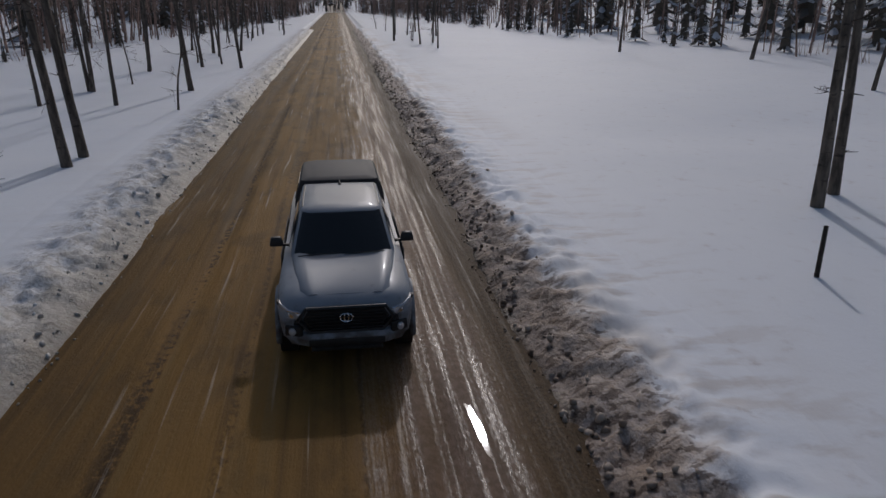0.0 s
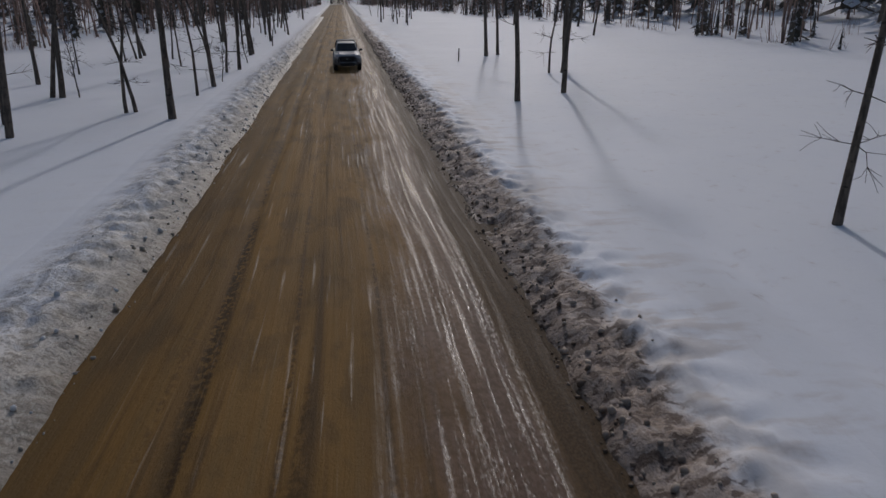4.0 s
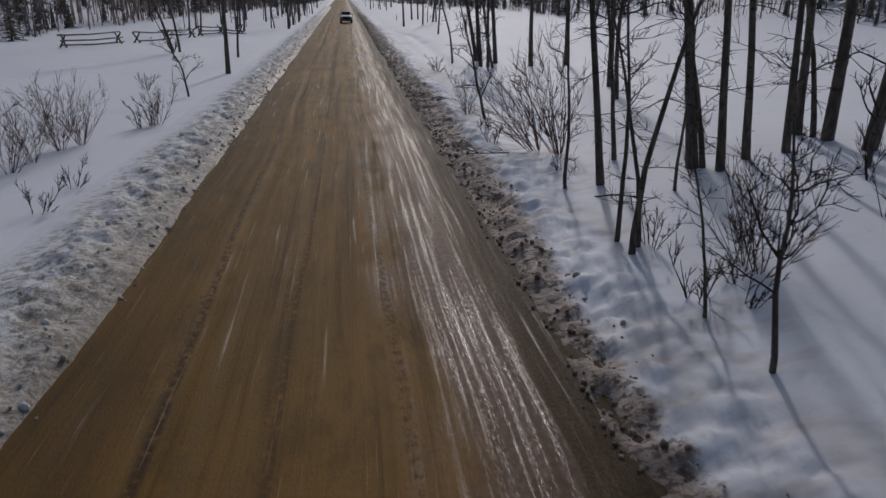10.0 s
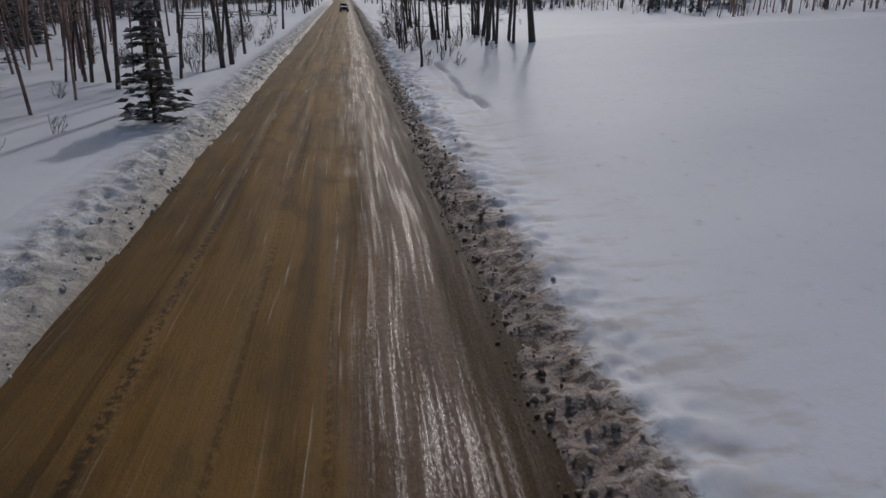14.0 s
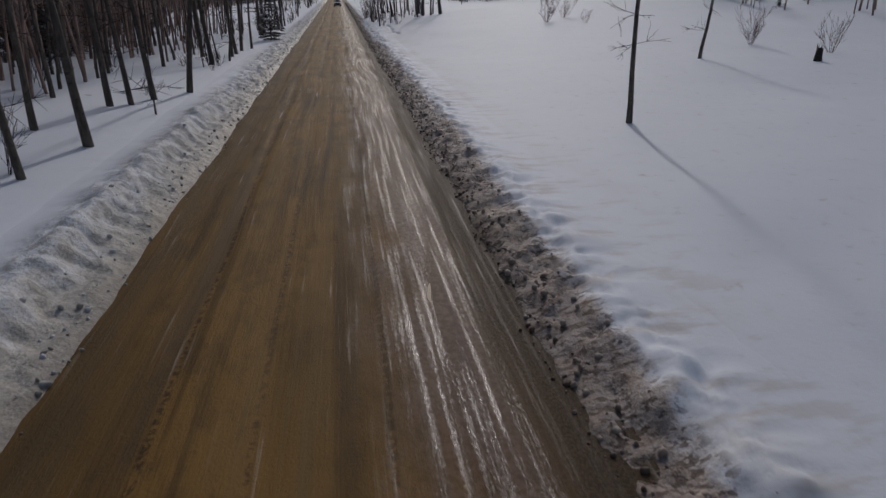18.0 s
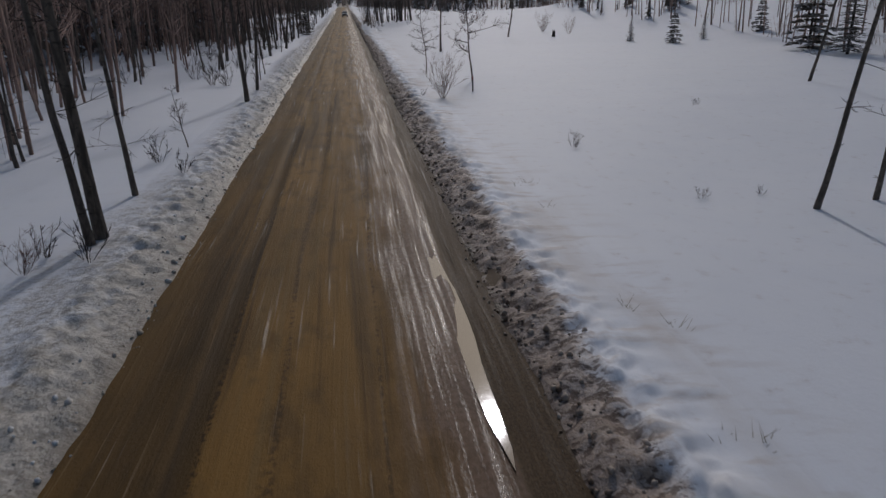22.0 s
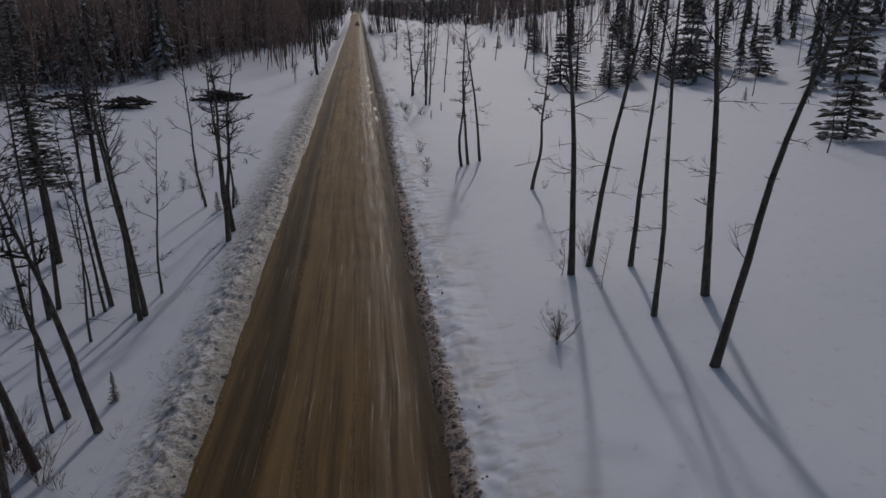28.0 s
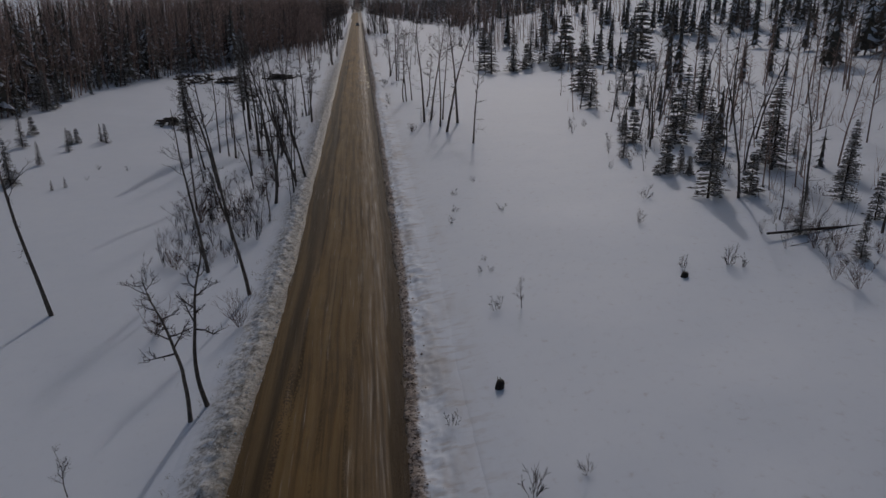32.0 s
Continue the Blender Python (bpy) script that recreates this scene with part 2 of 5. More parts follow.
    for middle, half, much in ((1.72, 0.20, 0.85), (0.42, 0.12, 0.55), (-0.95, 0.12, 0.5)):          # crumbled rut walls
        off = m.math("ABSOLUTE", m.math("ADD", m.math("ADD", x, middle), m.math("MULTIPLY", m.math("SUBTRACT", track, 0.5), 1.5)))
        band = m.math("MULTIPLY", m.ramp(off, half, half * 0.25), m.ramp(m.math("ADD", m.math("MULTIPLY", crumb, 0.6), m.math("MULTIPLY", blotch, 0.4)), 0.44, 0.54))
        c = m.mix(m.math("MULTIPLY", band, much), c, (0.044, 0.027, 0.014))
    c = m.mix(m.math("MULTIPLY", m.ramp(m.math("ADD", m.math("MULTIPLY", line, 0.55), m.math("MULTIPLY", hair, 0.45)), 0.575, 0.64), m.math("MULTIPLY_ADD", m.math("MULTIPLY", m.ramp(y, -122.0, -108.0), m.ramp(y, -44.0, -58.0)), 0.35, 0.26)), c, (0.34, 0.25, 0.15))
    c = m.mix(m.math("MULTIPLY", rim, 0.7), c, m.mix(m.ramp(grain, 0.4, 0.65), (0.040, 0.026, 0.015), (0.095, 0.060, 0.032)))
    pool = m.ramp(m.math("ADD", m.math("MULTIPLY", line, 0.62), m.math("MULTIPLY", tread, 0.38)), 0.49, 0.60)
    slick = m.math("MULTIPLY", m.math("MAXIMUM", m.math("MULTIPLY", wet, 0.8), m.math("MULTIPLY", m.ramp(line, 0.62, 0.70), 0.55)), pool)
    rough = m.math("SUBTRACT", 0.60, m.math("ADD", m.math("MULTIPLY", wet, 0.06), m.math("MULTIPLY", slick, 0.40)))
    rough = m.math("ADD", rough, m.math("MULTIPLY", m.math("SUBTRACT", grain, 0.5), 0.15))
    h = m.math("ADD", m.math("MULTIPLY", grain, 0.40), m.math("ADD", m.math("MULTIPLY", tread, m.math("MULTIPLY_ADD", wet, 0.75, 0.10)), m.math("MULTIPLY", line, 0.5)))
    h = m.math("ADD", h, m.math("MULTIPLY", crumb, 0.3))
    m.bump(h, 0.8, m.math("MULTIPLY_ADD", wet, -0.020, 0.034))
    return m.done(c, rough, Specular_IOR_Level=m.math("ADD", m.math("MULTIPLY_ADD", slick, 0.40, 0.045), m.math("MULTIPLY", wet, 0.04)))


def make_bark(name, dark, light, scar):
    m = Nodes(name)
    p = m.local()
    rnd = m.node("ShaderNodeObjectInfo", 5)
    n = m.noise(m.scaled(p, 6.0, 6.0, 1.6), 1.5, 5.0, 0.6)
    knots = m.noise(m.scaled(p, 3.0, 3.0, 9.0), 1.0, 3.0, 0.6)
    c = m.mix(m.ramp(n, 0.35, 0.65), dark, light)
    c = m.mix(m.math("MULTIPLY", m.ramp(knots, 0.58, 0.66), 0.85), c, scar)
    c = m.mix(m.math("MULTIPLY", rnd, 0.45), c, dark)
    m.bump(m.math("ADD", n, knots), 0.5, 0.02)
    return m.done(c, 0.85)


def make_needles(name, frost):
    m = Nodes(name)
    g = m.tree.nodes.new("ShaderNodeNewGeometry")
    up = m.xyz(g.outputs[1])[2]
    n = m.noise(g.outputs[0], 2.2, 3.0)
    isl = g.outputs[8]
    c = m.mix(isl, (0.062, 0.056, 0.042), (0.150, 0.120, 0.092))
    snow = m.math("MULTIPLY", m.ramp(m.math("MULTIPLY", m.math("ABSOLUTE", up), n), 0.20, 0.36), frost)
    snow = m.math("MULTIPLY", snow, m.ramp(isl, 0.35, 0.7))
    c = m.mix(snow, c, (0.72, 0.74, 0.78))
    return m.done(c, 0.75)


def make_clods(name, dark, light):
    m = Nodes(name)
    g = m.tree.nodes.new("ShaderNodeNewGeometry")
    n = m.noise(g.outputs[0], 14.0, 4.0, 0.6)
    out = m.math("SUBTRACT", m.math("ABSOLUTE", m.xyz(g.outputs[0])[0]), 3.25)
    mix = m.math("ADD", m.math("MULTIPLY", g.outputs[8], 0.6), m.math("ADD", m.math("MULTIPLY", n, 0.4), m.math("MULTIPLY", out, 0.45)))
    c = m.mix(m.ramp(mix, 0.3, 0.95), dark, light)
    m.bump(n, 0.5, 0.02)
    return m.done(c, 0.75)


def make_plain(name, color, rough, metal=0.0, vary=0.25, scale=8.0, **more):
    m = Nodes(name)
    p = m.local()
    n = m.noise(p, scale, 4.0, 0.6)
    c = m.mix(m.ramp(n, 0.3, 0.7), tuple(v * (1 - vary) for v in color), tuple(min(1.0, v * (1 + vary)) for v in color))
    r = m.math("ADD", rough, m.math("MULTIPLY", m.math("SUBTRACT", n, 0.5), 0.15))
    return m.done(c, r, metal, **more)


def make_paint():
    """Grey car paint with road dirt thrown up over the lower panels."""
    m = Nodes("car_paint")
    p = m.local()
    z = m.xyz(p)[2]
    n = m.noise(p, 5.0, 5.0, 0.65)
    dirt = m.ramp(m.math("SUBTRACT", n, m.math("MULTIPLY", z, 0.55)), -0.05, 0.35)
    film = m.ramp(m.noise(p, 1.3, 3.0), 0.35, 0.75)
    c = m.mix(m.math("MULTIPLY", film, 0.25), (0.265, 0.295, 0.335), (0.25, 0.27, 0.29))
    c = m.mix(m.math("MULTIPLY", dirt, 0.8), c, (0.075, 0.055, 0.038))
    r = m.math("ADD", 0.42, m.math("MULTIPLY", dirt, 0.35))
    return m.done(c, r, 0.0, Specular_IOR_Level=0.25, Coat_Weight=0.12, Coat_Roughness=0.10)


SNOW = make_snow()
MUD = make_mud()
CLOD = make_clods("muddy_clods", (0.125, 0.082, 0.052), (0.54, 0.44, 0.35))
PALE_CLOD = make_clods("snowy_crumbs", (0.36, 0.31, 0.24), (0.74, 0.74, 0.74))
BARK = make_bark("aspen_bark", (0.058, 0.047, 0.038), (0.170, 0.138, 0.110), (0.025, 0.020, 0.017))
# brown bark, paler than the near trunks: backlit glow put into the colour
LIGHTENED_FAR_BARK = make_plain("lightened_far_bark", (0.270, 0.185, 0.150), 0.9, vary=0.5, scale=0.6)
TWIG = make_plain("twig_bark", (0.044, 0.031, 0.026), 0.95, vary=0.35)
WILLOW_TWIG = make_plain("willow_twig", (0.118, 0.058, 0.038), 0.95, vary=0.35)
# reddish twigs lightened so the colour carries the light-filled haze of the wood
HAZE_FAR_TWIG = make_plain("haze_far_twigs", (0.310, 0.215, 0.180), 0.95, vary=0.35, scale=0.5)
SPRUCE_BARK = make_bark("spruce_bark", (0.045, 0.034, 0.026), (0.10, 0.078, 0.06), (0.02, 0.015, 0.012))
NEEDLES = make_needles("spruce_needles", 0.45)
FAR_NEEDLES = make_needles("far_spruce_needles", 0.9)
OLD_WOOD = make_plain("weathered_wood", (0.125, 0.098, 0.075), 0.85, vary=0.45, scale=5.0)
DARK_WOOD = make_plain("charred_wood", (0.035, 0.026, 0.020), 0.9, vary=0.5, scale=6.0)
PAINT = make_paint()
GLASS = make_plain("tinted_glass", (0.010, 0.013, 0.014), 0.06, vary=0.1, Specular_IOR_Level=0.6)
TOPPER = make_plain("textured_grey_shell", (0.034, 0.034, 0.037), 0.7, vary=0.2, scale=3.0)
PLASTIC = make_plain("black_plastic", (0.016, 0.016, 0.017), 0.5, vary=0.3)
RUBBER = make_plain("tyre_rubber", (0.020, 0.018, 0.016), 0.85, vary=0.4)
CHROME = make_plain("chrome", (0.62, 0.63, 0.65), 0.18, 1.0, vary=0.05)
ALLOY = make_plain("dirty_alloy", (0.16, 0.15, 0.14), 0.45, 0.7, vary=0.3)
LENS = make_plain("lamp_lens", (0.52, 0.55, 0.60), 0.12, 0.3, vary=0.3, scale=14.0, Coat_Weight=0.8, Coat_Roughness=0.04)
AMBER = make_plain("amber_lens", (0.35, 0.13, 0.03), 0.2, vary=0.1)
RED_PAINT = make_plain("faded_red_paint", (0.24, 0.030, 0.020), 0.6, vary=0.3)
DRY_GRASS = make_plain("dry_grass", (0.150, 0.120, 0.066), 0.9, vary=0.45, scale=3.0)
SKID = make_plain("grey_skid_plate", (0.045, 0.046, 0.048), 0.45, 0.3, vary=0.25)


def make_water():
    m = Nodes("puddle_water")
    p = m.place()
    m.bump(m.noise(m.scaled(p, 1.0, 0.6, 1.0), 9.0, 2.0), 0.05, 0.01)
    return m.done(m.mix(m.noise(p, 1.5), (0.035, 0.024, 0.017), (0.055, 0.038, 0.026)), 0.045, Specular_IOR_Level=0.5)


WATER = make_water()

# ---- the lie of the land ----
def lattice(i, j, seed):
    n = (i * 374761393 + j * 668265263 + seed * 1442695041) & 0xFFFFFFFF
    n = ((n ^ (n >> 13)) * 1274126177) & 0xFFFFFFFF
    return ((n ^ (n >> 16)) & 0xFFFF) / 65535.0


def value_noise(x, y, seed):
    xi, yi = np.floor(x).astype(np.int64), np.floor(y).astype(np.int64)
    u, v = x - xi, y - yi
    u, v = u * u * (3 - 2 * u), v * v * (3 - 2 * v)
    a = lattice(xi, yi, seed) * (1 - u) + lattice(xi + 1, yi, seed) * u
    b = lattice(xi, yi + 1, seed) * (1 - u) + lattice(xi + 1, yi + 1, seed) * u
    return a * (1 - v) + b * v - 0.5


def fractal(x, y, seed, octaves=4):
    x, y = np.asarray(x, float), np.asarray(y, float)
    return sum(value_noise(x * 2**k + 17 * k, y * 2**k + 5 * k, seed + k) / 2**k for k in range(octaves))


def step(lo, hi, v):
    t = np.clip((np.asarray(v, float) - lo) / (hi - lo), 0, 1)
    return t * t * (3 - 2 * t)


ALONG = [-440, -365, -322, -290, -254, -207, -171, -140, -104, -62, 0, 62]
RISE_RIGHT = [0.24, 0.24, 0.15, 0.04, -0.05, 0.04, 0.03, 0.10, 0.20, 0.05, 0.04, 0.05]
LEVEL_LEFT = [-1.9, -1.9, -1.8, -1.0, -0.5, 0.2, 0.9, 0.3, -0.2, -0.2, 0.0, 0.0]
HALF_ROAD = 3.25
FURROW_Y = [-280, -273, -266, -124, -121, -116, -109, -76, -70, -66, -60]          # a crack in the snow crust
FURROW_X = [5.9, 5.9, 5.8, 6.4, 6.15, 6.4, 6.45, 6.6, 6.8, 7.15, 7.4]


def land(x, y):
    """Height of the snow without the ploughed banks."""
    x, y = np.asarray(x, float), np.asarray(y, float)
    d = np.maximum(np.abs(x) - 4.2, 0)
    right = np.interp(y, ALONG, RISE_RIGHT) * 18 * (1 - np.exp(-d / 18)) + 0.15 * np.maximum(d - 34, 0)
    left = np.interp(y, ALONG, LEVEL_LEFT) * (1 - np.exp(-d / 4)) + 0.09 * np.maximum(d - 30, 0)
    z = np.where(x > 0, right, left) + 0.2 * step(0.1, 1.4, np.abs(x) - HALF_ROAD)
    roll = 0.26 * fractal(x / 14, y / 19, 3, 3) + 0.09 * fractal(x / 2.6, y / 3.4, 9, 3) + 0.16 * fractal(x / 6, y / 8, 15, 2)
    z = z + roll * step(0.5, 7, d) + 0.05 * np.maximum(y - 330, 0)
    # a shallow drain under the snow beside the road
    drain = 6.9 + 0.45 * np.sin(y / 9.0) + 0.8 * fractal(y / 7, y * 0 + 2.5, 21, 2)
    cut = np.exp(-((x - drain) / 0.5) ** 2) * step(-0.45, 0.2, fractal(y / 6, y * 0 + 0.5, 31, 2))
    z = z - 0.20 * cut * (step(-118, -106, y) * step(-14, -24, y) + 0.8 * step(-284, -276, y) * step(-250, -262, y))
    crack = np.interp(y, FURROW_Y, FURROW_X) + 0.34 * fractal(y / 1.9, y * 0 + 3.5, 25, 3)
    gate = step(-79, -76, y) * step(-62, -67, y) + step(-127, -124, y) * step(-107, -110, y) + step(-279, -275, y) * step(-264, -266.5, y)
    wide = 0.14 + 0.08 * fractal(y / 2.3, y * 0 + 7.5, 29, 2)
    z = z - 0.24 * gate * np.exp(-((x - crack) / wide) ** 4) * step(-0.5, -0.1, fractal(y / 2.1, y * 0 + 1.5, 27, 2))
    return z


def bend(y):
    """How far the road's middle swings aside at its near end."""
    return -0.65 * step(-375, -405, y)


def edge_line(y, side):
    """Where mud gives way to the bank: a ragged line."""
    y = np.asarray(y, float)
    return HALF_ROAD + (bend(y) if side else -bend(y)) + 0.12 * fractal(y / 5.5, y * 0 + side, 41 + side, 3) + (0.14 if side else 0.05) * fractal(y / 0.7, y * 0, 47 + side, 2)


def sheet(name, xs, ys, height, material):
    gx, gy = np.meshgrid(xs, ys)
    gx, gy = gx.ravel(), gy.ravel()
    co = np.stack([gx, gy, height(gx, gy)], 1)
    nx, ny = len(xs), len(ys)
    a = (np.arange(ny - 1)[:, None] * nx + np.arange(nx - 1)[None]).ravel()
    quads = np.stack([a, a + 1, a + nx + 1, a + nx], 1).astype(np.int32)
    me = bpy.data.meshes.new(name)
    me.vertices.add(len(co))
    me.vertices.foreach_set("co", co.ravel())
    me.loops.add(quads.size)
    me.loops.foreach_set("vertex_index", quads.ravel())
    me.polygons.add(len(quads))
    me.polygons.foreach_set("loop_start", np.arange(0, quads.size, 4, dtype=np.int32))
    me.polygons.foreach_set("use_smooth", np.ones(len(quads), dtype=bool))
    me.update(calc_edges=True)
    me.materials.append(material)
    return new(name, me)


def spaced(*stops):
    """Coordinates from (end, step) stretches."""
    out, at = [stops[0]], stops[0]
    for end, gap in stops[1:]:
        n = max(1, round(abs(end - at) / gap))
        out += [at + (end - at) * k / n for k in range(1, n + 1)]
        at = end
    return np.array(out)


def snow_height(x, y):
    d = np.abs(x) - HALF_ROAD
    return land(x, y) - 0.22 * (1 - step(1.5, 2.1, d))


NEAR_END, FAR_END = -440.0, 130.0
ground = sheet("ground", spaced(-900, (-200, 60), (-60, 9), (-24, 2.0), (-10, 0.8), (-6.6, 0.4), (-4.6, 0.2), (4.6, 1.5), (5.4, 0.2), (7.6, 0.10), (10, 0.24), (24, 1.0), (60, 4), (200, 20), (900, 60)),
               spaced(-900, (-440, 50), (130, 0.8), (400, 6), (2200, 100)), snow_height, SNOW)
tagged(ground, "open snow field with soft drifts beside the road", "snow ground", kind="structure")


def road_height(x, y):
    x = x - bend(y)
    ruts = sum(np.exp(-((x - c - 0.25 * fractal(y / 16, y * 0 + c, 61, 2)) / w) ** 2) * a
               for c, w, a in ((-1.72, 0.16, 0.055), (-2.5, 0.3, 0.03), (-0.45, 0.2, 0.03), (1.0, 0.22, 0.03), (1.75, 0.14, 0.035), (2.45, 0.24, 0.06)))
    rough = 0.035 * fractal(x / 0.22, y / 2.4, 71, 3) * (0.35 + 0.65 * step(0, 1.6, x)) + 0.02 * fractal(x / 0.9, y / 1.3, 75, 3)
    crown = 0.03 * (1 - (x / 3.3) ** 2)
    return crown - ruts * (0.6 + 0.8 * fractal(x, y / 9, 81, 2)) + rough


road = sheet("road", spaced(-4.35, (3.75, 0.09)), spaced(NEAR_END, (60, 0.45), (130, 1.0), (380, 10)), road_height, MUD)
tagged(road, "wet brown mud road with tyre ruts", "dirt road", kind="structure")


def bank_height(side):
    def height(x, y):
        d = np.abs(x) - edge_line(y, side)
        rise = step(-0.08, 0.35, d)
        fade = 1 - step(0.9, 2.5, d)
        big = fractal(x / 0.85, y / 1.1, 91 + side, 3)
        lumps = fractal(x / 0.34, y / 0.40, 101 + side, 3)
        lumps = np.where(lumps > 0, np.sqrt(np.abs(lumps) * 0.35), lumps)          # rounded tops, sharp hollows
        fine = fractal(x / 0.13, y / 0.16, 105 + side, 2)
        lift = (0.10 if side else 0.12) + 0.10 * fractal(y / 8, y * 0, 111 + side, 2) + (0 if side else 0.30) * step(-198, -186, y) * step(-160, -172, y) * step(0.7, 1.3, d)
        lumps = lumps * (1 if side else 0.45 + 0.75 * step(0.35, 1.0, d))
        calm = 1 - (0.65 if side else 0.0) * step(-280, -300, y) * step(0.3, 0.8, d)
        z = land(x, y) + rise * fade * (lift + 0.12 * big + (0.17 if side else 0.15) * lumps * calm + 0.075 * fine * calm) + 0.012 * rise
        sink = 0.14 * step(0.05, -0.15, d) + 0.05 * step(2.3, 3.0, d)
        return np.where(d < 0.0, np.minimum(z, 0.02), z) - sink
    return height


for side, name, label in ((0, "snowbank_left", "ploughed bank of grey crusted snow along the road"),
                          (1, "snowbank_right", "ploughed bank of dirty thawing snow splashed with mud")):
    s = 1 if side else -1
    xs = np.sort(s * spaced(2.3, (5.0, 0.08), (6.3, 0.18)))
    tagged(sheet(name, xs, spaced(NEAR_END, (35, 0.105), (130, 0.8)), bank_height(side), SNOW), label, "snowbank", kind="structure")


def on_snow(x, y):
    d = abs(x) - HALF_ROAD
    z = float(land(x, y))
    if d < 2.6:
        z = float(bank_height(1 if x > 0 else 0)(np.array([x]), np.array([y]))[0])
    return z - 0.06
# where things stand: x across the road, y along it, lean to the right in degrees, size
ASPENS_A = [
    (23.3, 58, 0.4, 1), (-6, 53.5, -3.4, 1), (28.9, 47.9, 6.4, 1), (-6.9, 39.8, -3.4, 1), (25.1, 30.8, 7.9, 1), (-15.6, 23.1, -14, 1),
    (-6.9, 22.7, -5, 1), (-6.9, 21.3, -4.2, 1), (-15.3, 20.5, -3.9, 1), (12.2, 15.1, -2.2, 1.1), (11.1, 14.1, -2.3, 1.1), (-11.3, 11.5, -0, 1),
    (-6.3, 9.4, 3.9, 0.85), (-6.5, 0.3, -4.1, 0.95), (12.8, -0.1, 7.5, 1), (-13.9, -2.2, 10.3, 1), (-13.4, -2.3, 4.6, 1), (10.6, -7.6, -0.1, 1.1),
    (8, -9.4, 0.7, 1), (-12.8, -10.3, 2.4, 1), (-6.4, -10.6, -2.2, 1), (-11.5, -13.2, 3.2, 1), (10.1, -28.2, 2.7, 0.9), (-7.2, -50.9, 3.6, 0.8),
]
ASPENS_B = [
    (9.1, -57.9, -3.2, 0.9), (8.9, -58.3, -6.9, 0.9), (9.7, -60.6, -2.2, 1), (-6.3, -62, 0.5, 1.1), (8.5, -62.2, -2.7, 0.9), (8.8, -62.8, -1.8, 0.9),
    (11, -64.4, -1.7, 1), (12.8, -65.3, -0.3, 1.2), (12, -88.7, -4.3, 1), (12.3, -89.5, -2.2, 1.4), (10.8, -90.2, -6, 0.85), (9.7, -90.4, -3.8, 0.85),
    (8.3, -90.6, -5.5, 1), (6.1, -90.7, -5.6, 0.9), (12.5, -90.8, 4.5, 1.2), (8.7, -91.1, -5.4, 1), (12.4, -94, -0.3, 1), (13.4, -96.7, 1.5, 0.8),
    (-6.3, -96.9, -2.7, 1.1), (12, -98.1, -1.4, 1), (12.6, -100.5, 2.3, 1), (11.5, -101.5, 1.6, 1), (10.7, -102.1, 0.7, 1), (12.3, -103.4, -1.3, 1),
]
ASPENS_C = [
    (13.4, -104.2, -4.2, 1.6), (-6.7, -104.5, 2, 0.8), (-6.1, -104.7, -1.8, 1), (-8.8, -106.6, -0.6, 1), (-6.3, -107.1, -2, 1), (-7.5, -115.6, -3.3, 1),
    (-7.4, -118.1, -1.5, 1), (-6.6, -122.3, -0.5, 1.8), (-6.2, -137.8, 1.1, 0.9), (-6.7, -140.2, 0.7, 1), (-13.4, -141, 2.1, 1), (-14.2, -141.9, -2.9, 1),
    (-6.7, -143.1, -5.5, 1), (-6.7, -145.6, -0.2, 1), (-8.6, -145.9, -2.7, 1), (-7, -152.1, -4.4, 1), (-6, -164.8, 3.7, 1), (-6.8, -167.8, -5.2, 1),
    (-7.2, -169.6, -3.6, 1), (-7.8, -170.2, -4.2, 1), (-8.7, -174.9, -2.4, 1), (10.1, -175.3, 1.9, 0.9), (-6.6, -176.7, -3.6, 1), (-7, -180.4, -4.4, 1),
]
ASPENS_D = [
    (-8.3, -182, -1.6, 1), (-9.7, -183.4, 0.9, 1), (-8.9, -191, -3, 1), (-5, -203.2, 3.3, 0.75), (-5, -208.2, -2, 0.95), (29.8, -226.1, 5.1, 1),
    (30.9, -228.1, -2, 1), (-5.8, -228.4, -2.4, 0.9), (15.2, -232.4, 4.7, 0.7), (-5.5, -232.6, -1.9, 1.1), (13, -233, 6.6, 0.8), (-5.6, -233.1, -5.6, 0.9),
    (12.4, -255.3, 2.9, 0.7), (8, -259.3, -4.2, 0.8), (8.8, -267.8, 3.4, 0.85), (9.1, -269.2, 3.1, 0.9), (8.7, -269.4, -1.5, 1.15), (9.5, -303.1, -4.5, 0.85),
    (8.6, -303.5, -5.1, 0.8), (-9.7, -322.6, -6.8, 0.9), (-8.4, -323.7, -2, 0.8), (-7.8, -324.3, -1.6, 0.9),
]
ASPENS_E = [
    (11.4, -76.4, -0.8, 0.9), (10.4, -325.7, 5.2, 1), (-7.9, -324.7, -4.2, 0.8),
    (9.5, -326.3, 0.2, 1), (11.9, -326.4, 2.5, 0.9), (13.4, -329.9, -0.9, 1), (11.1, -330.9, 0, 1), 
    (11.5, -334.6, 10, 1), (-8, -334.6, -11, 1), (-9.5, -335.7, -6.1, 1), (-16.1, -339.7, -10.4, 0.8), (-4.2, -351.8, -14, 0.9),
    (-5, -352.8, -13.4, 0.9), (-8.8, -366.4, -5.3, 1.1), (-9.4, -373.2, -4.4, 0.85), (-17.7, -378.4, -9.5, 1),
]
ASPENS = ASPENS_A + ASPENS_B + ASPENS_C + ASPENS_D + ASPENS_E
